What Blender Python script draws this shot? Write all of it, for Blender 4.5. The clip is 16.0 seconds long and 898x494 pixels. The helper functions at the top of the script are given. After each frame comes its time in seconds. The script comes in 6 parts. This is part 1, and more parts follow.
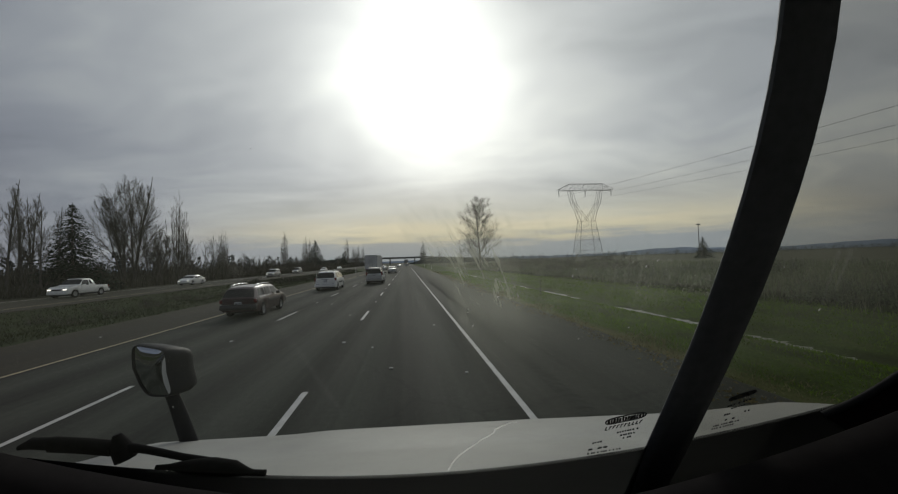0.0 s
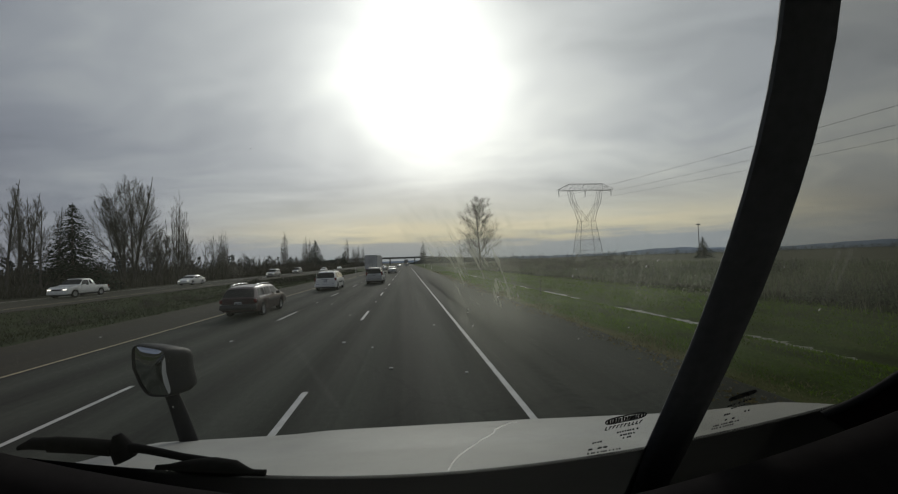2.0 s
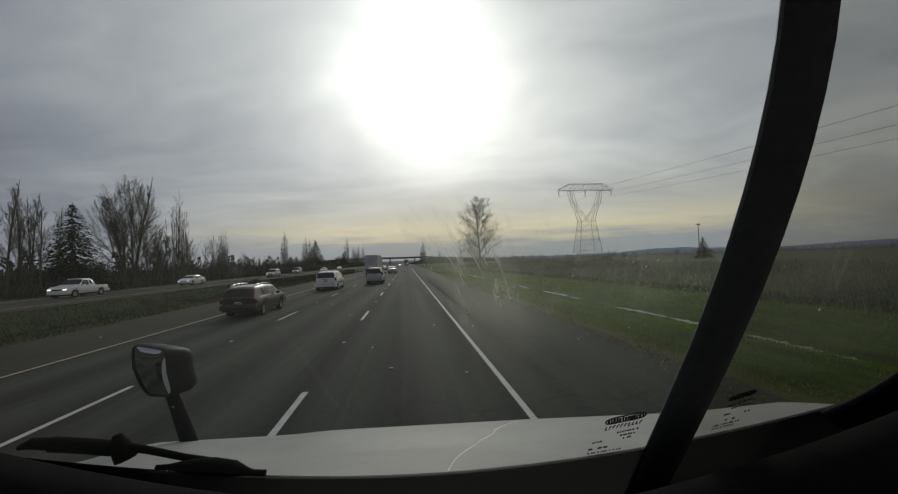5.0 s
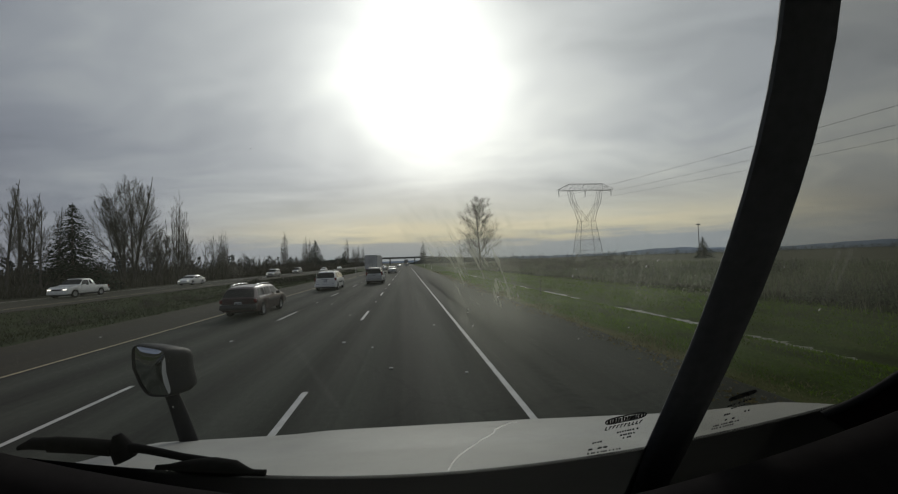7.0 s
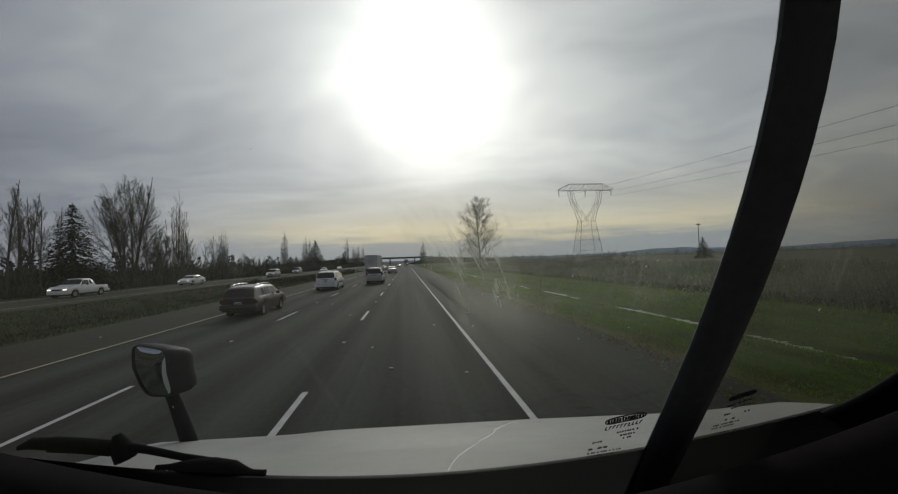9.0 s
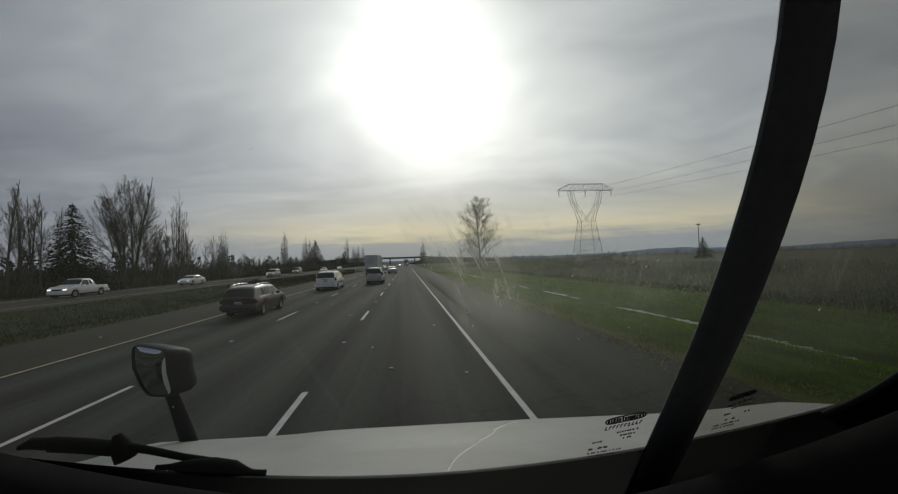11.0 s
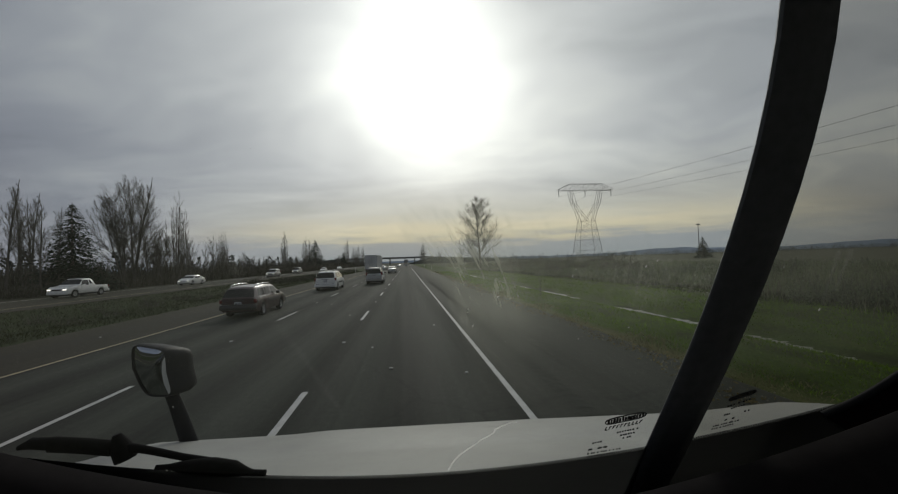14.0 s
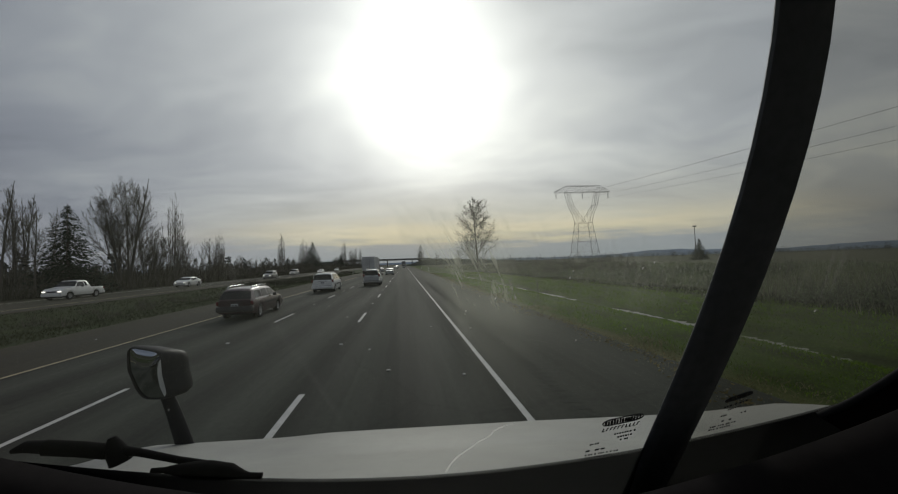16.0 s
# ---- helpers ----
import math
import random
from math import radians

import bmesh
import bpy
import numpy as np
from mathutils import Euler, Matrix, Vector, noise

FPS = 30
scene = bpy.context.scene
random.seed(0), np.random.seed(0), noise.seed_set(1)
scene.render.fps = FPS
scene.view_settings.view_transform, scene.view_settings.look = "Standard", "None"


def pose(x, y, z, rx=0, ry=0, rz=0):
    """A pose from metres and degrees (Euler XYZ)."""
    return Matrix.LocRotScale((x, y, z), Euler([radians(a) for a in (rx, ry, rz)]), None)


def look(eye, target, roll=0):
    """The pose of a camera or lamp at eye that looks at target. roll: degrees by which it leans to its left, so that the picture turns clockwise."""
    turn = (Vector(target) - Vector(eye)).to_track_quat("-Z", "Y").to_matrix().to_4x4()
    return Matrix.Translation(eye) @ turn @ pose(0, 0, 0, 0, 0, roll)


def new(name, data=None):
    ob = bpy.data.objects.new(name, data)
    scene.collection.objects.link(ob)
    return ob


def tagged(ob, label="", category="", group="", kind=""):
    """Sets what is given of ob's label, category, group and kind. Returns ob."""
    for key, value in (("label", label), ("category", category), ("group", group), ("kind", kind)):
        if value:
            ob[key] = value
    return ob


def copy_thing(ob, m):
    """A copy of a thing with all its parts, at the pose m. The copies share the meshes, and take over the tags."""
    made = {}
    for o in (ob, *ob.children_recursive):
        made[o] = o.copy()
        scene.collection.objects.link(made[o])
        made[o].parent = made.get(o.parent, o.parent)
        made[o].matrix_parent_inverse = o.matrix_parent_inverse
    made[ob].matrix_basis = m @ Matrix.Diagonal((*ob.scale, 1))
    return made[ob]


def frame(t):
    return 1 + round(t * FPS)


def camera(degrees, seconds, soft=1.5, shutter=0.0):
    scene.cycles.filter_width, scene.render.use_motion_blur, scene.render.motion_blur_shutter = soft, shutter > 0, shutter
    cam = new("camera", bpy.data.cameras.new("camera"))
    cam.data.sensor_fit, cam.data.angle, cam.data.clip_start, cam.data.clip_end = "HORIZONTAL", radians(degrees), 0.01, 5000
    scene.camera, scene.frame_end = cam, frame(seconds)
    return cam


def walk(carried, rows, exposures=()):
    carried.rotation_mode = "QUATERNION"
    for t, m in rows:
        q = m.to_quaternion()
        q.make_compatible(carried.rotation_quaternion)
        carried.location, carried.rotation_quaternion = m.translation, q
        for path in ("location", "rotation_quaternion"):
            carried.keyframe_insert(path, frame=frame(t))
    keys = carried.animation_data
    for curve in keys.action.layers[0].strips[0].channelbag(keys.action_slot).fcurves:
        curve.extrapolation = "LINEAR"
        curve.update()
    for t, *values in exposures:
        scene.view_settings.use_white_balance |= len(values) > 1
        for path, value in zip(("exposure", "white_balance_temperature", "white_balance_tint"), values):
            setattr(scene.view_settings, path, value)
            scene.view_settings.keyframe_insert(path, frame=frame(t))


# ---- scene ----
# A motorway seen from the driver's place of a white lorry: cab, road and traffic stand still, and the camera sways in its seat.
cam = camera(96.48, 16.0, soft=1.2)
EYE = 2.304


def head(yaw=0.0, pitch=0.0, roll=0.0):
    return pose(0, 0, EYE, 91.965 + pitch, 0, -6.13 + yaw) @ pose(0, 0, 0, 0, 0, -1.964 + roll)


STILL = [0.0, 0.5, 1.0, 1.5, 2.0, 2.5, 3.0, 3.5, 4.0, 6.5, 7.0, 7.5, 8.0, 8.5, 9.0, 11.5, 12.0, 12.5, 13.0, 13.5]
walk(cam, [(t, head(0.03)) for t in STILL] + [
    (14.0, head(0.02)), (14.5, head(-0.02, -0.08)), (15.0, head(-0.25, 0.27)), (15.5, head(-0.35, 0.28)), (16.0, head(-0.35, 0.23))])

# ---- light: a veiled winter sun ahead, thin cloud all over ----
SUN = Vector((0.0656, 0.9018, 0.4272))
world = bpy.data.worlds.new("sky")
scene.world = world
world.use_nodes = True


class Nodes:
    """Short hand for building node trees."""

    def __init__(self, tree):
        self.tree = tree
        tree.nodes.clear()

    def add(self, kind, **inputs):
        n = self.tree.nodes.new(kind)
        for key, value in inputs.items():
            self.set(n, key.replace("_", " "), value)
        return n

    def set(self, n, key, value):
        sock = n.inputs[int(key[1:])] if key[0] == "i" and key[1:].isdigit() else n.inputs[key]
        if isinstance(value, bpy.types.NodeSocket):
            self.tree.links.new(value, sock)
        elif isinstance(value, (tuple, list)) and sock.type == "RGBA" and len(value) == 3:
            sock.default_value = (*value, 1)
        else:
            sock.default_value = value

    def math(self, op, a, b=0.0, c=0.0):
        n = self.add("ShaderNodeMath", i0=a, i1=b, i2=c)
        n.operation = op
        return n.outputs[0]

    def vmath(self, op, a, b=(0, 0, 0)):
        n = self.add("ShaderNodeVectorMath", i0=a, i1=b)
        n.operation = op
        return n

    def ramp(self, fac, stops):
        n = self.add("ShaderNodeValToRGB", Fac=fac)
        el = n.color_ramp.elements
        while len(el) < len(stops):
            el.new(0.5)
        for e, (p, c) in zip(el, stops):
            e.position, e.color = p, (*c, 1) if isinstance(c, tuple) else (c, c, c, 1)
        return n.outputs[0]

    def mix(self, fac, a, b, blend="MIX"):
        n = self.tree.nodes.new("ShaderNodeMix")
        n.data_type, n.blend_type = "RGBA", blend
        for i, v in ((0, fac), (6, a), (7, b)):
            if isinstance(v, bpy.types.NodeSocket):
                self.tree.links.new(v, n.inputs[i])
            else:
                n.inputs[i].default_value = (*v, 1) if isinstance(v, tuple) and len(v) == 3 else v
        return n.outputs[2]

    def noise(self, vec, scale, detail=4.0, rough=0.55):
        return self.add("ShaderNodeTexNoise", Vector=vec, Scale=scale, Detail=detail, Roughness=rough).outputs[0]

    def scaled(self, vec, s, loc=(0, 0, 0), rot=(0, 0, 0)):
        n = self.add("ShaderNodeMapping", Vector=vec, Scale=s, Location=loc, Rotation=rot)
        return n.outputs[0]


w = Nodes(world.node_tree)
sky = w.add("ShaderNodeTexSky")
sky.sky_type, sky.sun_disc = "NISHITA", False
sky.sun_elevation, sky.sun_rotation = radians(25.3), radians(4.2)
sky.air_density, sky.dust_density = 1.0, 3.0
way = w.add("ShaderNodeTexCoord").outputs["Generated"]
way = w.vmath("NORMALIZE", way).outputs[0]
xyz = w.add("ShaderNodeSeparateXYZ", Vector=way)
up = w.math("MAXIMUM", xyz.outputs[2], 0.0)
# cloud sheets: the direction laid out on a level far above
flat = w.math("ADD", up, 0.22)
sheet = w.add("ShaderNodeCombineXYZ", X=w.math("DIVIDE", xyz.outputs[0], flat), Y=w.math("DIVIDE", xyz.outputs[1], flat), Z=0.0).outputs[0]
warp = w.add("ShaderNodeTexNoise", Vector=w.scaled(sheet, (0.5, 0.5, 1)), Scale=1.0, Detail=3.0).outputs[1]
bent = w.vmath("ADD", sheet, w.vmath("MULTIPLY", w.vmath("SUBTRACT", warp, (0.5, 0.5, 0.5)).outputs[0], (2.0, 1.6, 0)).outputs[0]).outputs[0]
c1 = w.noise(w.scaled(bent, (0.9, 1.5, 1), (3.1, 1.7, 0), (0, 0, 0.75)), 1.0, 6.0, 0.55)
c2 = w.noise(w.scaled(bent, (2.6, 3.8, 1), (0.4, 5.2, 0), (0, 0, 0.95)), 1.0, 5.0, 0.6)
c3 = w.noise(w.scaled(bent, (0.9, 5.5, 1), (2.4, 0.3, 0), (0, 0, -0.62)), 1.0, 6.0, 0.62)
cover = w.math("ADD", w.math("ADD", w.math("MULTIPLY", c1, 0.60), w.math("MULTIPLY", c2, 0.22)), w.math("MULTIPLY", c3, 0.18))
clouds = w.ramp(cover, [(0.32, (0.122, 0.135, 0.174)), (0.45, (0.183, 0.196, 0.242)), (0.56, (0.256, 0.267, 0.300)), (0.68, (0.36, 0.362, 0.36))])
clouds = w.mix(1.0, clouds, w.ramp(w.math("MULTIPLY_ADD", xyz.outputs[0], 0.5, 0.5), [(0.10, (0.54, 0.58, 0.69)), (0.25, (0.76, 0.79, 0.86)), (0.42, (0.99, 1.0, 1.02)), (0.58, (1.12, 1.11, 1.06)), (0.72, (1.30, 1.29, 1.20)), (0.9, (1.26, 1.25, 1.18))]), "MULTIPLY")
side_haze = w.math("MULTIPLY", w.ramp(xyz.outputs[0], [(0.38, 0.0), (0.62, 1.0)]), w.ramp(up, [(0.02, 1.0), (0.26, 0.0)]))
clouds = w.mix(side_haze, clouds, w.mix(1.0, clouds, (0.48, 0.48, 0.48), "MULTIPLY"))
# brightening round the veiled sun
cosine = w.vmath("DOT_PRODUCT", way, tuple(SUN)).outputs[1]
theta = w.math("ARCCOSINE", w.math("MINIMUM", cosine, 0.99999))


def bell(width, gain):
    q = w.math("DIVIDE", theta, radians(width))
    return w.math("MULTIPLY", w.math("EXPONENT", w.math("MULTIPLY", w.math("MULTIPLY", q, q), -1.0)), gain)


veil = w.math("ADD", w.math("ADD", bell(44, 0.27), bell(23, 0.41)), bell(10.4, 0.92))
lit = w.mix(1.0, clouds, w.mix(1.0, w.ramp(cover, [(0.3, 0.72), (0.7, 1.15)]), w.add("ShaderNodeCombineColor", Red=veil, Green=w.math("MULTIPLY", veil, 1.0), Blue=w.math("MULTIPLY", veil, 0.96)).outputs[0], "MULTIPLY"), "ADD")
# low warm light between the cloud sheet and the hills
bars = w.noise(w.scaled(way, (5.0, 5.0, 62.0)), 1.0, 5.0, 0.62)
low = w.ramp(w.math("ADD", up, w.math("ADD", w.math("MULTIPLY", w.math("SUBTRACT", c2, 0.5), 0.03), w.math("MULTIPLY", w.math("SUBTRACT", bars, 0.5), 0.075))),
             [(0.0, (0.25, 0.285, 0.32)), (0.038, (0.27, 0.30, 0.335)), (0.062, (0.52, 0.48, 0.37)), (0.082, (0.68, 0.60, 0.42)), (0.12, (0.49, 0.47, 0.40)), (0.2, (0.36, 0.365, 0.365))])
south = w.math("MULTIPLY", w.ramp(w.vmath("DOT_PRODUCT", way, (0.22, 0.975, 0.0)).outputs[1], [(0.72, 0.0), (0.95, 1.0)]), w.ramp(up, [(0.05, 1.0), (0.22, 0.0)]))
lit = w.mix(south, lit, low)
thin = w.mix(0.9, w.mix(1.0, sky.outputs[0], (0.030, 0.030, 0.030), "MULTIPLY"), lit)
back = w.add("ShaderNodeBackground", Color=thin, Strength=1.0)
w.tree.links.new(back.outputs[0], w.add("ShaderNodeOutputWorld").inputs[0])

sun = new("sun", bpy.data.lights.new("sun", "SUN"))
sun.data.energy, sun.data.angle, sun.data.color = 0.5, radians(12), (1.0, 0.95, 0.86)
sun.matrix_world = look(SUN * 50, (0, 0, 0))


# ---- materials ----
def material(name, colour, rough=0.6, metal=0.0, grain=0.0, size=8.0, bump=0.0, spec=0.5, stains=0.0, coat=0.0, island=0.0):
    """A plain surface with grain, broad stains and fine relief."""
    m = bpy.data.materials.new(name)
    m.use_nodes = True
    n = Nodes(m.node_tree)
    p = n.add("ShaderNodeTexCoord").outputs["Object"]
    fine, broad = n.noise(p, size, 6.0, 0.6), n.noise(p, size * 0.09, 4.0)
    c = n.mix(1.0, colour, n.ramp(fine, [(0.25, 1 - grain), (0.75, 1 + grain)]), "MULTIPLY")
    c = n.mix(1.0, c, n.ramp(broad, [(0.3, 1 - stains), (0.7, 1 + stains * 0.6)]), "MULTIPLY")
    if island:
        c = n.mix(1.0, c, n.ramp(n.add("ShaderNodeNewGeometry").outputs["Random Per Island"], [(0.0, 1 - island), (1.0, 1 + island)]), "MULTIPLY")
    s = n.add("ShaderNodeBsdfPrincipled", Base_Color=c, Metallic=metal, Specular_IOR_Level=spec, Coat_Weight=coat,
              Roughness=n.math("ADD", n.math("MULTIPLY", n.math("SUBTRACT", broad, 0.5), 0.25), rough))
    if bump:
        n.set(s, "Normal", n.add("ShaderNodeBump", Strength=min(1.0, bump * 20), Distance=bump, Height=fine).outputs[0])
    n.tree.links.new(s.outputs[0], n.add("ShaderNodeOutputMaterial").inputs[0])
    return m


def asphalt_material():
    m = bpy.data.materials.new("asphalt")
    m.use_nodes = True
    n = Nodes(m.node_tree)
    p = n.add("ShaderNodeTexCoord").outputs["Object"]
    x = n.add("ShaderNodeSeparateXYZ", Vector=p).outputs[0]
    stone, grit = n.noise(p, 60.0, 5.0, 0.7), n.noise(p, 9.0, 5.0, 0.6)
    streak = n.noise(n.scaled(p, (1.1, 0.02, 1)), 1.0, 5.0, 0.6)
    patch = n.noise(n.scaled(p, (0.25, 0.05, 1)), 1.0, 3.0)
    rib = n.noise(n.scaled(p, (6.0, 0.06, 1)), 1.0, 4.0, 0.65)
    seal = n.add("ShaderNodeTexVoronoi", Vector=n.vmath("ADD", n.scaled(p, (0.16, 0.10, 1)), n.vmath("MULTIPLY", n.add("ShaderNodeTexNoise", Vector=p, Scale=0.7, Detail=4.0).outputs[1], (0.16, 0.16, 0)).outputs[0]).outputs[0], Scale=1.0)
    seal.feature = "DISTANCE_TO_EDGE"
    # wheel tracks, twice in each 3.66 m lane, worn paler; an oil-dark middle between them
    lane = n.math("FRACT", n.math("DIVIDE", n.math("ADD", x, 31.19), 3.66))
    track = n.math("ABSOLUTE", n.math("SUBTRACT", n.math("ABSOLUTE", n.math("SUBTRACT", lane, 0.5)), 0.25))
    wear = n.ramp(n.math("ADD", track, n.math("MULTIPLY", n.math("SUBTRACT", streak, 0.5), 0.14)), [(0.02, 1.30), (0.13, 1.0), (0.22, 0.72)])
    inside = n.math("MULTIPLY", n.math("GREATER_THAN", x, -9.3), n.math("LESS_THAN", x, 1.75))
    c = n.mix(1.0, (0.0375, 0.0405, 0.0330), n.ramp(stone, [(0.3, 0.55), (0.7, 1.5)]), "MULTIPLY")
    c = n.mix(1.0, c, n.ramp(grit, [(0.3, 0.86), (0.7, 1.14)]), "MULTIPLY")
    c = n.mix(1.0, c, n.ramp(streak, [(0.3, 0.80), (0.7, 1.2)]), "MULTIPLY")
    c = n.mix(inside, n.mix(1.0, c, (1.03, 1.03, 0.97), "MULTIPLY"), n.mix(1.0, c, wear, "MULTIPLY"))
    c = n.mix(1.0, c, n.ramp(patch, [(0.35, 0.86), (0.65, 1.12)]), "MULTIPLY")
    c = n.mix(1.0, c, n.ramp(rib, [(0.3, 0.84), (0.7, 1.16)]), "MULTIPLY")
    # left shoulder browned: a reddish reflection painted into the asphalt
    c = n.mix(n.math("LESS_THAN", x, -9.3), c, n.mix(1.0, c, (1.16, 1.0, 0.93), "MULTIPLY"))
    c = n.mix(1.0, c, n.ramp(seal.outputs[0], [(0.0, 0.80), (0.006, 1.0)]), "MULTIPLY")
    s = n.add("ShaderNodeBsdfPrincipled", Base_Color=c, Specular_IOR_Level=0.10, Roughness=n.ramp(streak, [(0.3, 0.72), (0.7, 0.9)]))
    n.set(s, "Normal", n.add("ShaderNodeBump", Strength=0.3, Distance=0.004, Height=stone).outputs[0])
    n.tree.links.new(s.outputs[0], n.add("ShaderNodeOutputMaterial").inputs[0])
    return m


def grass_material():
    m = bpy.data.materials.new("grass_ground")
    m.use_nodes = True
    n = Nodes(m.node_tree)
    p = n.add("ShaderNodeTexCoord").outputs["Object"]
    x = n.add("ShaderNodeSeparateXYZ", Vector=p).outputs[0]
    fine, mid, broad = n.noise(p, 14.0, 6.0, 0.7), n.noise(n.scaled(p, (1, 0.35, 1)), 0.9, 5.0, 0.6), n.noise(n.scaled(p, (0.25, 0.02, 1)), 1.0, 4.0)
    c = n.ramp(mid, [(0.28, (0.032, 0.037, 0.014)), (0.45, (0.045, 0.068, 0.013)), (0.58, (0.056, 0.092, 0.015)), (0.75, (0.090, 0.098, 0.034))])
    c = n.mix(1.0, c, n.ramp(fine, [(0.25, 0.5), (0.75, 1.5)]), "MULTIPLY")
    # bare soil and dead stems along the asphalt, worked fields far off
    edge = n.math("ADD", n.math("ABSOLUTE", n.math("SUBTRACT", x, 6.1)), n.math("MULTIPLY", mid, 0.9))
    c = n.mix(n.ramp(edge, [(0.35, 0.8), (0.95, 0.0)]), c, (0.12, 0.11, 0.050))
    # ranker, duller growth beyond the ditch
    rank = n.ramp(n.math("DIVIDE", n.math("ADD", x, n.math("MULTIPLY", mid, 3.0)), 100.0), [(0.165, 0.0), (0.195, 0.85)])
    c = n.mix(rank, c, n.mix(1.0, (0.034, 0.043, 0.016), n.ramp(fine, [(0.25, 0.5), (0.75, 1.5)]), "MULTIPLY"))
    field = n.ramp(n.math("ADD", n.math("DIVIDE", x, 100.0), n.math("MULTIPLY", broad, 0.15)), [(0.22, 0.0), (0.32, 1.0)])
    c = n.mix(field, c, n.ramp(broad, [(0.3, (0.044, 0.054, 0.026)), (0.5, (0.066, 0.068, 0.040)), (0.7, (0.085, 0.080, 0.052))]))
    verge = n.ramp(n.math("DIVIDE", x, -100.0), [(0.128, 0.0), (0.134, 0.75)])
    c = n.mix(verge, c, n.mix(1.0, (0.028, 0.033, 0.017), n.ramp(fine, [(0.25, 0.5), (0.75, 1.5)]), "MULTIPLY"))
    median = n.ramp(n.math("DIVIDE", x, -100.0), [(0.36, 0.0), (0.38, 1.0)])
    c = n.mix(median, c, (0.030, 0.030, 0.018))
    s = n.add("ShaderNodeBsdfPrincipled", Base_Color=c, Roughness=0.95, Specular_IOR_Level=0.1)
    n.set(s, "Normal", n.add("ShaderNodeBump", Strength=0.8, Distance=0.05, Height=fine).outputs[0])
    n.tree.links.new(s.outputs[0], n.add("ShaderNodeOutputMaterial").inputs[0])
    return m


def glass_material():
    """Windscreen glass with dried smears and dust, which catch the low sun."""
    m = bpy.data.materials.new("windscreen_glass")
    m.use_nodes = True
    n = Nodes(m.node_tree)
    p = n.add("ShaderNodeTexCoord").outputs["Object"]
    # dried streaks lie along the arcs that the wiper leaves round its pivot
    part_xyz = n.add("ShaderNodeSeparateXYZ", Vector=p)
    x, z = part_xyz.outputs[0], part_xyz.outputs[2]
    dx, dz = n.math("ADD", x, 0.34), n.math("SUBTRACT", z, 2.087)
    reach = n.math("SQRT", n.math("ADD", n.math("MULTIPLY", dx, dx), n.math("MULTIPLY", dz, dz)))
    swing = n.math("ARCTAN2", dz, dx)
    arc = n.add("ShaderNodeCombineXYZ", X=reach, Y=swing, Z=0.0).outputs[0]
    ragged = n.noise(n.scaled(arc, (60, 14, 1)), 1.0, 3.0, 0.6)
    streak = n.noise(n.scaled(arc, (210, 11, 1)), 1.0, 4.0, 0.72)
    fine = n.noise(n.scaled(arc, (620, 16, 1)), 1.0, 3.0, 0.6)
    fleck = n.noise(p, 240.0, 2.0, 0.5)
    dots = n.noise(n.scaled(p, (1, 0.6, 0.7)), 430.0, 2.0, 0.6)
    runs = n.noise(n.scaled(p, (130, 6, 11)), 1.0, 4.0, 0.65)
    cloud = n.noise(p, 9.0, 3.0)
    edge = n.math("ADD", reach, n.math("MULTIPLY", n.math("SUBTRACT", ragged, 0.5), 0.035))
    side = n.ramp(edge, [(0.414, 0.0), (0.428, 0.80), (0.478, 1.0), (0.496, 0.55), (0.530, 0.32), (0.62, 0.22), (0.655, 0.10), (0.70, 0.05), (0.80, 0.12), (0.9, 0.05)])
    height = n.ramp(n.math("SUBTRACT", z, 1.7), [(0.42, 0.02), (0.49, 0.08), (0.525, 0.28), (0.56, 0.80), (0.61, 1.0), (0.67, 0.0)])
    zone = n.math("MULTIPLY", side, height)
    smear = n.math("MULTIPLY", zone, n.math("MULTIPLY", n.ramp(streak, [(0.44, 0.0), (0.64, 1.0)]), n.math("MULTIPLY", n.ramp(fine, [(0.3, 0.45), (0.7, 1.35)]), n.ramp(ragged, [(0.36, 0.25), (0.62, 1.35)]))))
    # spatter in the corner by the post
    spot = n.math("MULTIPLY", n.ramp(x, [(0.10, 0.0), (0.14, 0.35), (0.19, 0.5), (0.24, 1.0), (0.31, 1.0), (0.34, 0.1)]), n.ramp(n.math("SUBTRACT", z, 1.7), [(0.53, 0.0), (0.56, 0.8), (0.595, 1.0), (0.612, 0.0)]))
    spatter = n.math("MULTIPLY", spot, n.math("ADD", n.ramp(dots, [(0.56, 0.0), (0.68, 0.9)]), n.math("MULTIPLY", n.ramp(runs, [(0.52, 0.0), (0.70, 0.5)]), n.ramp(x, [(0.09, 0.0), (0.12, 1.0)]))))
    near_side = n.ramp(x, [(0.02, 0.95), (0.07, 1.25), (0.16, 1.32), (0.24, 1.45), (0.348, 1.35), (0.352, 0.0)])
    near_side = n.math("MULTIPLY", near_side, n.ramp(n.math("SUBTRACT", z, 1.7), [(0.40, 0.11), (0.50, 0.42), (0.59, 1.0)]))
    near_side = n.math("ADD", near_side, n.math("MULTIPLY", n.ramp(x, [(0.350, 0.0), (0.355, 1.30), (0.40, 1.0)]), n.ramp(n.math("SUBTRACT", z, 1.7), [(0.44, 0.2), (0.50, 1.0)])))
    dust = n.math("MULTIPLY", near_side, n.math("ADD", n.math("MULTIPLY", n.ramp(cloud, [(0.35, 0.65), (0.7, 1.05)]), 0.049), n.math("MULTIPLY", n.ramp(fleck, [(0.765, 0.0), (0.81, 1.0)]), 0.07)))
